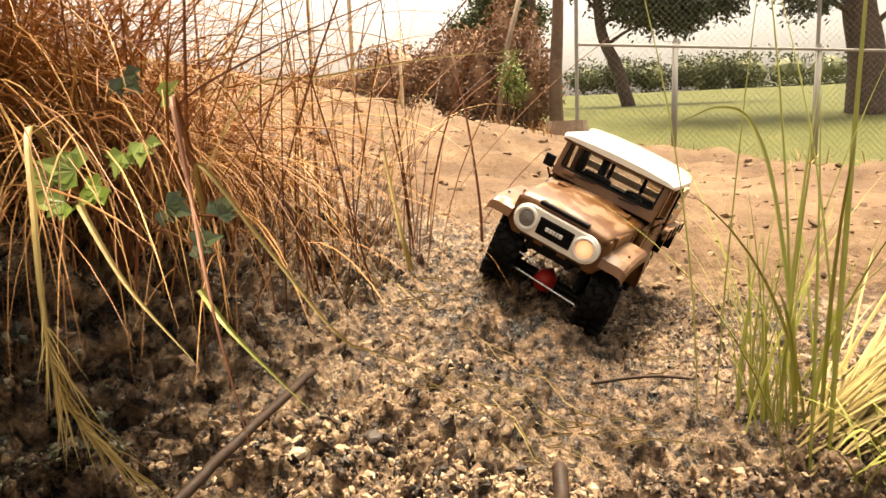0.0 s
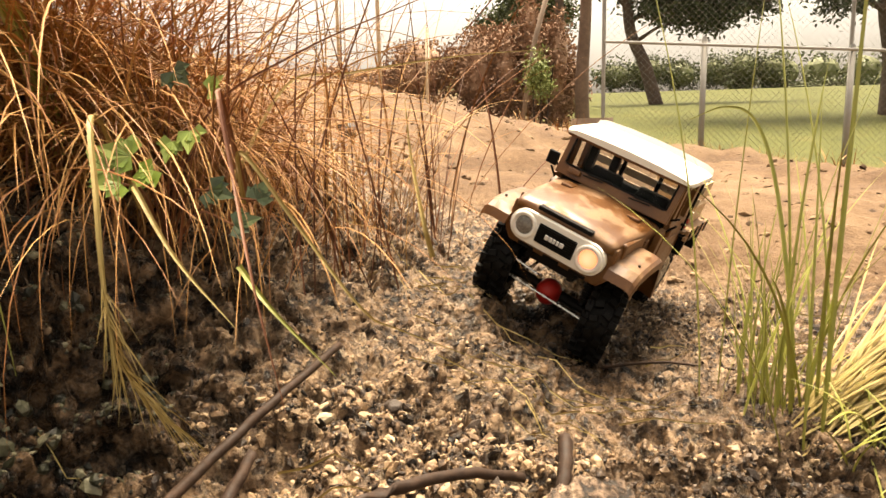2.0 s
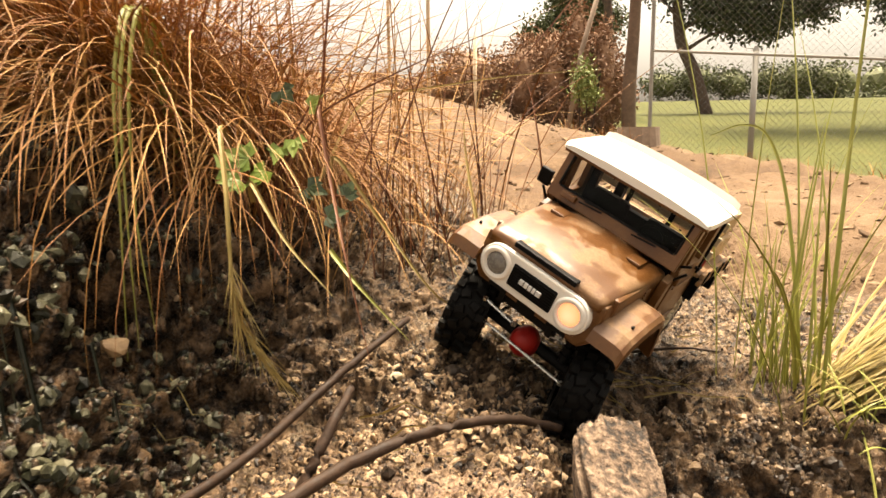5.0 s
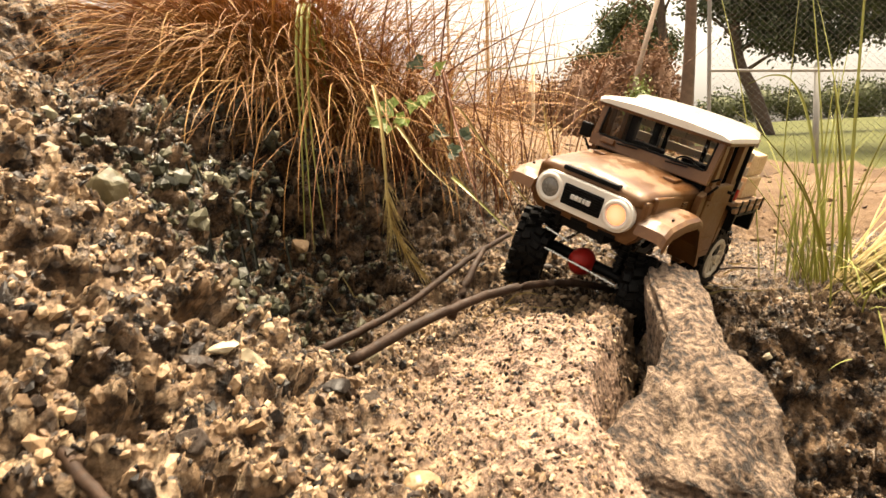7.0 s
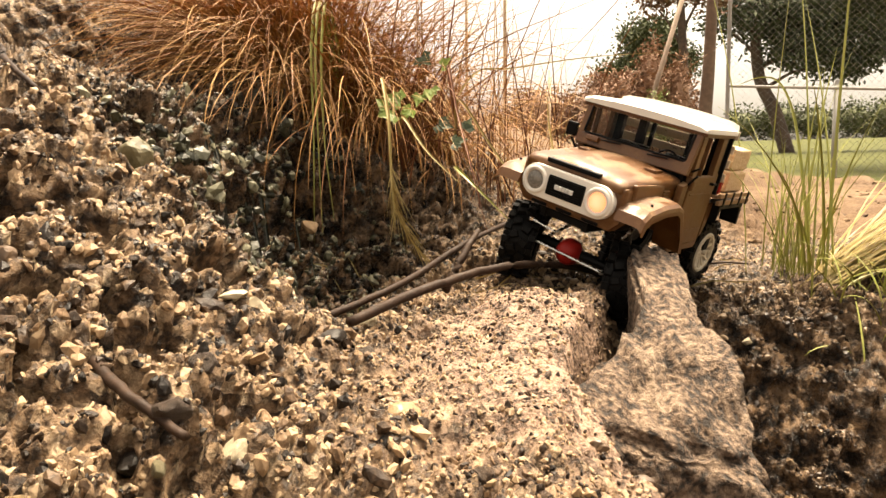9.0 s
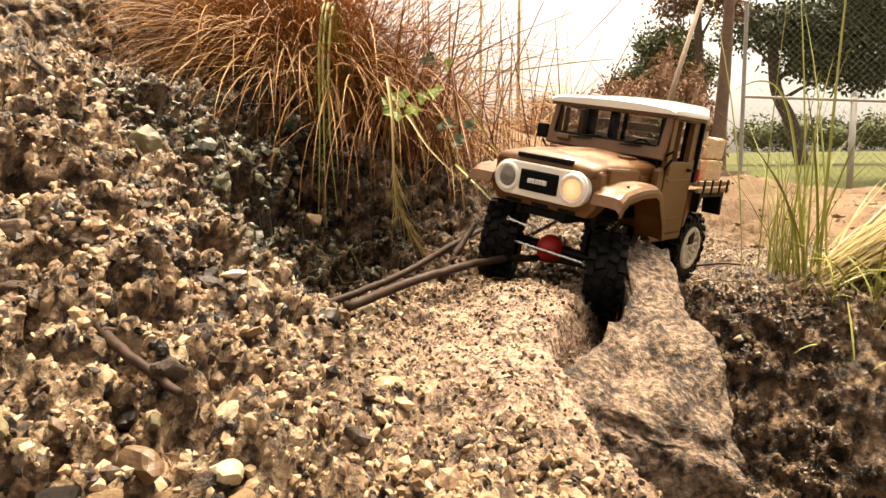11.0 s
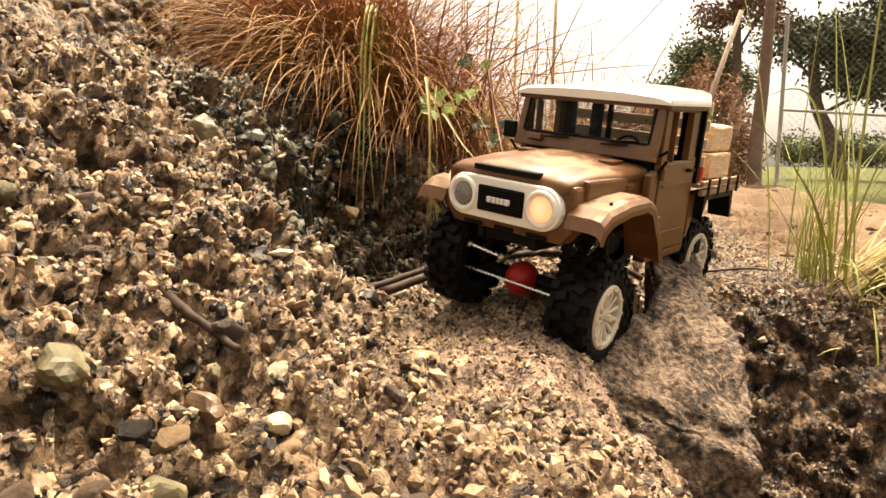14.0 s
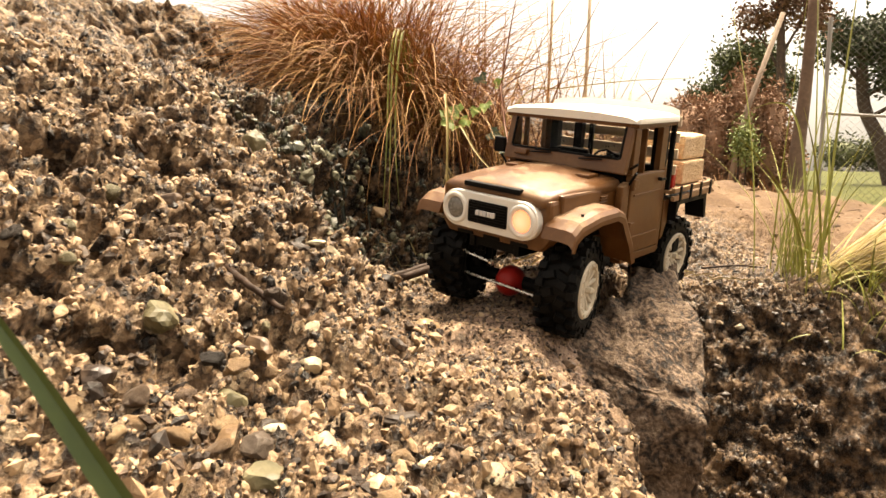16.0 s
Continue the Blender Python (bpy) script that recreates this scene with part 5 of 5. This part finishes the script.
def leafy_weed():
    """A weed with lobed leaves on thin stalks."""
    r = random.Random(4)
    th = thing("leafy_weed", "bright green weed with lobed leaves on the bank", "weed")
    root = Vector((-0.225, 0.465, ground_hit(-0.225, 0.465)))
    for k, (c, mat, size) in enumerate((((-0.214, 0.372, 0.228), LEAF, 0.019), ((-0.202, 0.376, 0.236), LEAF, 0.020), ((-0.206, 0.368, 0.220), LEAF, 0.017), ((-0.190, 0.378, 0.227), LEAF, 0.019), ((-0.184, 0.395, 0.244), LEAF, 0.015),
                                        ((-0.172, 0.395, 0.250), LEAF, 0.016), ((-0.186, 0.410, 0.288), DARK_LEAF, 0.017), ((-0.165, 0.400, 0.212), DARK_LEAF, 0.018), ((-0.148, 0.392, 0.190), DARK_LEAF, 0.017), ((-0.160, 0.40, 0.275), LEAF, 0.014), ((-0.135, 0.40, 0.205), DARK_LEAF, 0.015))):
        c = Vector(c)
        pile = Pile()
        face = Vector((r.gauss(0.1, 0.3), -1, r.uniform(0.3, 0.9))).normalized()
        u = face.orthogonal().normalized()
        w = face.cross(u)
        for q in range(5):
            a = -1.2 + q * 0.6 + r.gauss(0, 0.1) - math.pi / 2
            d = u * math.cos(a + 0.5 * k) + w * math.sin(a + 0.5 * k)
            pile.leaf(c, d, face, size * (0.75 + 0.35 * (q == 2)), size * 0.62)
        pile.object("leaf", mat, th)
        pile = Pile()
        pile.tube(curve_points([root, (root + c) / 2 + Vector((0, 0, 0.02)), c], 4), [0.0008] * 9, 5)
        pile.object("leaf_stalk", RED_STEM, th)


leafy_weed()


def algae():
    """Dark wet strands on the trickling cliff."""
    r = random.Random(15)
    pile = Pile()
    for k in range(16):
        cx, cy = r.choice(((-0.318, 0.215), (-0.300, 0.30), (-0.325, 0.25), (-0.33, 0.175)))
        x, y = r.gauss(cx, 0.010), r.gauss(cy, 0.010)
        length = r.uniform(0.02, 0.09)
        pts = []
        for q in range(6):
            xx = x + 0.05 * q / 5 * length / 0.09 + r.gauss(0, 0.0022)
            pts.append((xx, y - 0.003 * q, ground_hit(xx, y - 0.003 * q) + 0.0022))
        pile.strip(pts, r.uniform(0.0015, 0.004))
    tagged(pile.object("algae_strands", ALGAE), "dark green algae strands on the wet cliff", "algae", kind="stuff")


algae()


# ---- grass by the trail ----
def grass_clump(name, label, x, y, count, lo, hi, mat, seed, heading=None, lean=(0.0, 0.25), droop=(0.1, 0.9), spread=0.02, width=(0.0022, 0.0042)):
    r = random.Random(seed)
    th = thing(name, label, "grass", m=pose(x, y, ground_hit(x, y)))
    for k in range(count):
        pile = Pile()
        a = r.uniform(0, 6.3) if heading is None else r.gauss(*heading)
        bx, by = r.gauss(0, spread), r.gauss(0, spread)
        pile.blade((bx, by, ground_hit(x + bx, y + by) - ground_hit(x, y) - 0.004), a, r.uniform(lo, hi), r.uniform(*width), r.uniform(*lean), r.uniform(*droop), 9, r.gauss(0, 0.5))
        pile.object("blade", mat, th)
    return th


grass_clump("grass_clump", "tall fresh green grass beside the trail", 0.226, 0.432, 9, 0.22, 0.42, GREEN_BLADE, 31, heading=(0.6, 1.2), lean=(0.0, 0.16), droop=(0.0, 0.4), width=(0.0024, 0.0044))
grass_clump("grass_clump", "arching fresh green grass beside the trail", 0.236, 0.428, 16, 0.12, 0.25, GREEN_BLADE, 35, heading=(0.2, 1.5), lean=(0.05, 0.35), droop=(0.3, 1.2), width=(0.0022, 0.0040))
grass_clump("grass_clump", "thin pale green grass beside the trail", 0.218, 0.446, 34, 0.07, 0.17, GREEN_BLADE, 32, heading=(0.6, 1.6), lean=(0.0, 0.2), width=(0.0012, 0.0024), spread=0.012)
grass_clump("grass_clump", "short green tuft by the straw sheaf", 0.280, 0.385, 40, 0.05, 0.12, GREEN_BLADE, 33, droop=(0.6, 1.6), lean=(0.2, 0.8), width=(0.0016, 0.003))
grass_clump("straw_sheaf", "bent sheaf of pale dry straw beside the trail", 0.246, 0.424, 120, 0.12, 0.26, PALE_STRAW, 34, heading=(0.15, 0.28), lean=(0.7, 1.1), droop=(0.0, 0.6), spread=0.012, width=(0.0020, 0.0038))
arc = long_blade("arching green blade with a bent tip", [(0.235, 0.445, 0.04), (0.228, 0.438, 0.10), (0.219, 0.455, 0.20), (0.205, 0.463, 0.246), (0.185, 0.465, 0.256), (0.160, 0.464, 0.248)], 0.0042, GREEN_BLADE)


# ---- behind: fence, hedges, trees ----
def fence_post(x, y, top, base):
    th = thing("fence_post", "grey galvanised steel fence post", "fence post", "fence posts", pose(x, y, base))
    bm = bmesh.new()
    rod(bm, (0, 0, -0.15), (0, 0, top - base), 0.045, seg=12)
    part("post", bm, GALVANISED, th, smooth=True)
    bm = bmesh.new()
    rod(bm, (0, 0, top - base - 0.02), (0, 0, top - base + 0.05), 0.05, 0.03, seg=12)
    part("cap", bm, GALVANISED, th)
    return th


FENCE_Y = 10.8
for fx, top in ((3.60, 1.40), (5.80, 1.22), (8.1, 1.05), (10.4, 0.9)):
    fence_post(fx, FENCE_Y, top, ground_hit(fx, FENCE_Y))


def chain_link():
    """Diagonal wires of the fence, and its rail."""
    pile = Pile()
    x0, x1, z0, z1 = 2.1, 11.0, -0.55, 2.75
    h = z1 - z0
    pitch = 0.10
    k = x0 - h
    while k < x1:
        for sgn in (1, -1):
            a = (k, z0) if sgn > 0 else (k, z1)
            lo, hi = max(k, x0), min(k + h, x1)
            if hi > lo:
                za = a[1] + sgn * (lo - k)
                zb = a[1] + sgn * (hi - k)
                p, q = Vector((lo, FENCE_Y, za)), Vector((hi, FENCE_Y + 0.004 * sgn, zb))
                s = Vector((0.0010, 0, 0.0010 * -sgn))
                t = Vector((0, 0.003, 0))
                pile.add([p - s, p + s, q + s, q - s, p + t, q + t], [(0, 1, 2, 3), (1, 4, 5, 2), (4, 0, 3, 5)])
        k += pitch
    th = thing("chain_link_fence", "galvanised chain-link fence with a top rail", "fence")
    pile.object("mesh_wire", GALVANISED, th)
    bm = bmesh.new()
    rod(bm, (2.1, FENCE_Y - 0.05, 1.42), (11.0, FENCE_Y - 0.05, 0.86), 0.022, seg=8)
    part("rail", bm, GALVANISED, th)
    for fx in (2.1, 5.8, 10.4):
        bm = bmesh.new()
        rod(bm, (fx, FENCE_Y + 0.05, -0.7), (fx, FENCE_Y + 0.05, 2.8), 0.03, seg=8)
        part("pole", bm, GALVANISED, th)


chain_link()

pile = Pile()
pz = ground_hit(2.02, 12.25)
pile.tube(curve_points([(2.03, 12.25, pz - 0.2), (2.00, 12.25, 0.9), (2.06, 12.3, 2.0), (2.10, 12.3, 3.6)], 6), [0.135 - 0.003 * i for i in range(19)], 14)
tagged(pile.object("wooden_pole", BROWN_WOOD, smooth=True), "weathered brown wooden pole at the fence's end", "pole")
pile = Pile()
pile.tube([(0.90, 11.75, ground_hit(0.9, 11.75) - 0.1), (1.15, 11.9, 1.6), (1.62, 12.1, 3.2)], [0.045, 0.043, 0.04], 10)
tagged(pile.object("leaning_pole", GREY_WOOD, smooth=True), "thin pale pole leaning beside the brush", "pole")
for px, py, h in ((-0.55, 4.4, 1.5), (-0.95, 5.2, 1.6), (-0.28, 4.9, 0.55)):
    pile = Pile()
    pile.tube([(px, py, ground_hit(px, py) - 0.1), (px + 0.01, py, ground_hit(px, py) + h)], [0.013, 0.012], 8)
    tagged(pile.object("wooden_stake", PALE_WOOD, smooth=True), "thin weathered stake on the sand", "stake", "stakes")
bm = bmesh.new()
rod(bm, (1.66, 9.3, ground_hit(1.66, 9.3) - 0.05), (1.66, 9.3, ground_hit(1.66, 9.3) + 0.26), 0.30, 0.27, seg=18)
for v in bm.verts:
    v.co.x += 0.03 * noise.noise(v.co * 6)
tagged(part("tree_stump", bm, GREY_WOOD), "low pale cut tree stump near the fence", "stump")


def foliage(name, mat, blobs, count, size, seed, parent=None):
    """Leaves in clumps: blobs are (x, y, z, rx, ry, rz)."""
    r = random.Random(seed)
    pile = Pile()
    vol = [b[3] * b[4] * b[5] for b in blobs]
    for x, y, z, rx, ry, rz in r.choices(blobs, vol, k=count // 14):
        d = Vector((r.gauss(0, 1), r.gauss(0, 1), r.gauss(0, 1))).normalized() * r.uniform(0.35, 1.05)
        c = Vector((x + d.x * rx, y + d.y * ry, z + d.z * rz))
        for q in range(14):
            p = c + Vector((r.gauss(0, 1), r.gauss(0, 1), r.gauss(0, 1))) * size * 1.1
            v = Vector((r.gauss(0, 1), r.gauss(0, 1), r.gauss(0, 1)))
            pile.leaf(p, v, Vector((r.gauss(0, 1), r.gauss(0, 1), r.gauss(0, 1))), size * r.uniform(0.8, 1.6), size * 0.55)
    return pile.object(name, mat, parent)


def tree(label, base, trunk, r0, r1, limbs, blobs, count, size, mat, seed):
    th = thing("tree", label, "tree")
    pile = Pile()
    line = curve_points([base, *trunk], 5)
    k = len(line) - 1
    pile.tube(line, [r0 + (r1 - r0) * i / k for i in range(k + 1)], 12)
    pile.object("trunk", PINE_BARK, th, True)
    for a, b, rr in limbs:
        pile = Pile()
        m = (Vector(a) + Vector(b)) / 2 + Vector((0, 0, 0.25))
        pile.tube(curve_points([a, m, b], 5), [rr * (1 - 0.08 * i) for i in range(11)], 8)
        pile.object("limb", PINE_BARK, th, True)
    foliage("crown", mat, blobs, count, size, seed, th)
    return th


# leaning pine on the lawn
tree("dark pine leaning over the lawn behind the fence", (8.25, 30.6, ground_hit(8.25, 30.6) - 0.2), [(7.7, 30.8, 2.6), (7.15, 31.2, 4.1), (6.9, 31.2, 6.5)], 0.30, 0.2,
     [((7.4, 31, 3.6), (9.5, 31, 4.3), 0.09), ((7.1, 31.2, 4.5), (11.5, 31.4, 5.6), 0.12), ((7, 31.2, 5), (5.2, 31, 6.2), 0.1)],
     [(8.6, 31, 5.1, 1.7, 1.2, 0.9), (10.6, 31.3, 4.8, 1.6, 1.2, 1.0), (12.3, 31.5, 5.4, 1.5, 1.2, 0.9), (7.0, 31.2, 6.6, 2.4, 1.6, 0.9), (10.0, 31.5, 6.6, 3.2, 1.8, 1.0), (13.6, 31, 6.2, 1.6, 1.2, 0.8)], 20000, 0.21, PINE_NEEDLE, 51)
# large pine
tree("large dark pine with a thick trunk on the lawn", (13.6, 22.4, ground_hit(13.6, 22.4) - 0.3), [(13.65, 22.6, 2.0), (13.5, 23.0, 4.2), (13.9, 23.2, 8.0)], 0.62, 0.42,
     [((13.5, 22.8, 3.2), (10.5, 22.6, 4.1), 0.13), ((13.6, 22.8, 2.6), (15.6, 22.5, 3.9), 0.12), ((13.5, 23, 3.9), (9.0, 23.2, 5.2), 0.15), ((12.0, 22.8, 3.9), (9.2, 22.4, 3.7), 0.06)],
     [(10.8, 22.6, 4.4, 1.3, 1.0, 0.5), (9.2, 23.0, 5.2, 1.8, 1.2, 0.9), (12.0, 23.0, 5.6, 2.2, 1.5, 0.8), (15.0, 22.8, 4.9, 1.7, 1.2, 0.9), (11.6, 22.5, 3.6, 0.8, 0.7, 0.35), (8.0, 23.4, 6.2, 1.8, 1.2, 0.9)], 22000, 0.16, PINE_NEEDLE, 52)
# trees behind the brush
tree("grey-green tree behind the dry brush", (2.9, 36.3, ground_hit(2.9, 36.3) - 0.3), [(2.9, 36.3, 3.5), (3.0, 36.4, 6.0)], 0.3, 0.15, [((2.9, 36.3, 4), (1.3, 36.2, 5.3), 0.1), ((2.9, 36.3, 4.2), (4.5, 36.4, 5.6), 0.1)],
     [(2.9, 36.4, 5.3, 1.7, 1.4, 1.2), (1.3, 36.2, 5.0, 1.0, 0.9, 0.6), (4.4, 36.4, 5.6, 1.2, 1.1, 0.9), (3.2, 36.5, 6.9, 1.6, 1.3, 1.0)], 13000, 0.21, HEDGE_LEAF, 53)
tree("half-bare browned tree beside the pole", (3.55, 26.4, ground_hit(3.55, 26.4) - 0.3), [(3.5, 26.4, 3.6), (3.3, 26.6, 7.2), (3.2, 26.6, 9.5)], 0.20, 0.09, [((3.45, 26.5, 4.6), (2.2, 26.5, 6.4), 0.06), ((3.4, 26.5, 5.2), (4.6, 26.6, 7.0), 0.06)],
     [(2.6, 26.6, 6.6, 0.8, 0.7, 0.6), (3.9, 26.6, 7.2, 1.0, 0.8, 0.8), (3.1, 26.6, 8.3, 1.1, 0.9, 0.8), (4.5, 26.6, 6.4, 0.6, 0.5, 0.4)], 4200, 0.17, BROWN_FOLIAGE, 54)


def hedge(label, x0, x1, y, top, depth, mat, count, size, seed, name="hedge"):
    th = thing(name, label, "hedge", m=None)
    r = random.Random(seed)
    blobs = []
    k = max(3, int((x1 - x0) / (depth * 0.8)))
    for i in range(k):
        x = x0 + (x1 - x0) * (i + 0.5) / k
        b = ground_hit(x, y)
        h = top - b
        edge = 0.86 if i in (0, k - 1) else 1.0
        blobs.append((x, y, b + h * 0.5 * edge, (x1 - x0) / k * 0.62, depth * 0.5, h * 0.50 * edge * r.uniform(0.93, 1.04)))
    foliage("foliage", mat, blobs, count, size, seed, th)
    for x, yy, z, rx, ry, rz in blobs:
        bm = bmesh.new()
        bmesh.ops.create_icosphere(bm, subdivisions=2, radius=1.0, matrix=Matrix.LocRotScale((x, yy, z), None, (rx * 0.72, ry * 0.72, rz * 0.78)))
        for v in bm.verts:
            v.co += Vector((noise.noise(v.co * 2), noise.noise(v.co * 2 + Vector((9, 0, 0))), noise.noise(v.co * 2 + Vector((0, 9, 0))))) * 0.10
        part("inner_growth", bm, mat, th)
    return th


hedge("clipped dark green hedge across the lawn", 8.6, 14.9, 46.2, 4.35, 2.4, HEDGE_LEAF, 5500, 0.20, 61)
hedge("clipped dark green hedge across the lawn", 15.2, 20.6, 46.2, 4.5, 2.4, HEDGE_LEAF, 5000, 0.20, 62)
hedge("low dark green hedge along the far lawn", 20.8, 34.0, 46.4, 2.15, 1.6, HEDGE_LEAF, 4000, 0.20, 63)
hedge("tall far green hedge row", 22.0, 60.0, 62.0, 5.6, 4.0, HEDGE_LEAF, 5000, 0.35, 66)
hedge("thick dry brown brush beside the fence", -1.5, 2.15, 13.4, 2.05, 1.3, DRY_BRUSH, 22000, 0.075, 64, "dry_brush")
hedge("tall dry brown brush beside the wooden pole", 0.5, 1.85, 12.9, 2.55, 1.1, DRY_BRUSH, 13000, 0.075, 67, "dry_brush")
hedge("low dry brown brush on the sand rise", -4.5, -1.3, 13.8, 1.35, 1.2, DRY_BRUSH, 12000, 0.075, 65, "dry_brush")


def sapling():
    x, y = 0.82, 8.1
    b = ground_hit(x, y)
    th = thing("sapling", "small fresh green sapling on the sand", "sapling")
    for dx in (-0.05, 0.03, 0.12):
        pile = Pile()
        pile.tube(curve_points([(x + dx * 0.8, y, b - 0.03), (x + dx, y, b + 0.3), (x + dx * 1.5, y, b + 0.75)], 4), [0.010] * 9, 6)
        pile.object("stem", TWIG, th)
    foliage("crown", SAPLING_LEAF, [(x - 0.02, y, b + 0.60, 0.15, 0.13, 0.18), (x + 0.08, y, b + 0.46, 0.13, 0.12, 0.12), (x, y, b + 0.80, 0.10, 0.09, 0.14)], 1500, 0.038, 71, th)


sapling()


def sand_tufts():
    """Dry tufts and clods on the sand."""
    r = random.Random(81)
    pile = Pile()
    for k in range(70):
        cx, cy = r.uniform(0.3, 6.0), r.uniform(2.0, 10.3)
        for q in range(26):
            x, y = cx + r.gauss(0, 0.06), cy + r.gauss(0, 0.06)
            pile.blade((x, y, floor_at(x, y) - 0.01), r.uniform(0, 6.3), r.uniform(0.06, 0.22) * (0.5 + cy / 10), r.uniform(0.003, 0.007), r.uniform(0.0, 0.7), r.uniform(0.2, 1.2), 4)
    tagged(pile.object("dry_tufts", STRAW), "scattered dry grass tufts on the sand", "dry grass", kind="stuff")


sand_tufts()


def sand_clods():
    """Crumbled clods over the sand slope."""
    r = random.Random(83)
    kinds = []
    for k in range(8):
        bm = rough_stone(1.0, 500 + k, 1, r.uniform(0.5, 0.8))
        kinds.append(([v.co.copy() for v in bm.verts], [tuple(v.index for v in f.verts) for f in bm.faces]))
        bm.free()
    pile = Pile()
    for k in range(2600):
        y = 0.85 + 7.0 * r.random() ** 1.8
        x = r.uniform(-0.25, 0.75) * y + 0.05
        size = (0.0025 + 0.010 * r.random() ** 3) * (0.55 + 0.65 * y)
        vs, fs = kinds[r.randrange(8)]
        m = Matrix.Translation((x, y, ground_hit(x, y) - size * r.uniform(0.0, 0.4))) @ Euler((r.uniform(-0.5, 0.5), r.uniform(-0.5, 0.5), r.uniform(0, 6.3))).to_matrix().to_4x4() @ Matrix.Diagonal((size * r.uniform(0.8, 1.6), size, size * 0.8, 1))
        pile.add([m @ v for v in vs], fs)
    tagged(pile.object("sand_clods", SAND_CLOD), "crumbled clods scattered on the sand slope", "clods", kind="stuff")


sand_clods()


TRUCK_ROWS = [
    (0, pose(0.1600, 0.8201, 0.0691, -0.74, 26.04, -31.45)),
    (0.5, pose(0.1569, 0.7956, 0.0651, -2.91, 20.22, -32.25)),
    (1, pose(0.1499, 0.7604, 0.0703, -0.08, 21.96, -32.03)),
    (1.5, pose(0.1413, 0.7319, 0.0732, 1.06, 24.11, -31.73)),
    (2, pose(0.1388, 0.7201, 0.0757, 1.79, 23.98, -31.38)),
    (2.5, pose(0.1350, 0.7144, 0.0783, 2.45, 24.66, -31.11)),
    (3, pose(0.1273, 0.6740, 0.0795, 2.67, 27.03, -33.48)),
    (5.5, pose(0.0590, 0.4773, 0.0779, 2.81, 27.56, -30.18)),
    (6, pose(0.0546, 0.4419, 0.0724, 2.38, 22.54, -31.19)),
    (6.5, pose(0.0484, 0.4308, 0.0687, 0.66, 21.67, -30.98)),
    (7, pose(0.0451, 0.4259, 0.0667, 0.01, 21.10, -31.01)),
    (7.5, pose(0.0436, 0.4170, 0.0652, -0.60, 19.94, -31.10)),
    (8, pose(0.0433, 0.4123, 0.0640, -0.43, 19.71, -31.39)),
    (8.5, pose(0.0434, 0.4106, 0.0629, 0.00, 18.53, -30.91)),
    (9, pose(0.0433, 0.4076, 0.0627, 0.21, 17.78, -30.79)),
    (11.5, pose(0.0276, 0.3509, 0.0649, 0.29, 9.18, -28.49)),
    (12, pose(0.0251, 0.3303, 0.0665, 2.44, 9.62, -28.95)),
    (12.5, pose(0.0206, 0.3038, 0.0668, 4.95, 11.74, -27.21)),
    (13, pose(0.0127, 0.2687, 0.0633, 4.98, 9.03, -26.49)),
    (13.5, pose(0.0032, 0.2364, 0.0624, 4.97, 9.13, -26.36)),
    (14, pose(-0.0018, 0.2204, 0.0599, 5.29, 8.04, -25.95)),
    (14.5, pose(-0.0023, 0.2028, 0.0569, 5.76, 7.37, -25.82)),
    (15, pose(-0.0026, 0.1897, 0.0563, 6.44, 7.63, -25.39)),
    (15.5, pose(-0.0004, 0.1845, 0.0561, 6.76, 7.56, -25.01)),
    (16, pose(0.0003, 0.1838, 0.0569, 7.35, 7.53, -24.13)),
]
STEER = [(0, 20), (1.5, 14), (3, 8), (5.5, 24), (8, 27), (11.5, 28), (12.5, 20), (13, 12), (14, 5), (14.5, 8), (16, 14)]


def motions():
    """The truck creeps down the trail; its wheels roll with it and the front pair steers."""
    walk(truck, TRUCK_ROWS)
    ts = [r[0] for r in TRUCK_ROWS]
    ys = [-r[1].translation.y for r in TRUCK_ROWS]
    for hub, s, y in WHEELS:
        rows = []
        travel = []
        for _, m in TRUCK_ROWS:
            c = m @ Vector(wheel_place(s, y))
            travel.append(min(max(floor_at(c.x, c.y) + 0.0405 - c.z, -0.012), 0.010))
        for k in range(81):
            t = k * 0.2
            roll = math.degrees((np.interp(t, ts, ys) - ys[0]) * 1.12 / (0.0366 * K))
            turn = np.interp(t, [a for a, _ in STEER], [b for _, b in STEER]) if y < 0 else 0.0
            m = pose(0, 0, float(np.interp(t, ts, travel))) @ pose(*wheel_place(s, y), 0, 0, turn) @ pose(0, 0, 0, roll, 0, 0)
            rows.append((t, m))
        walk(hub, rows)


motions()
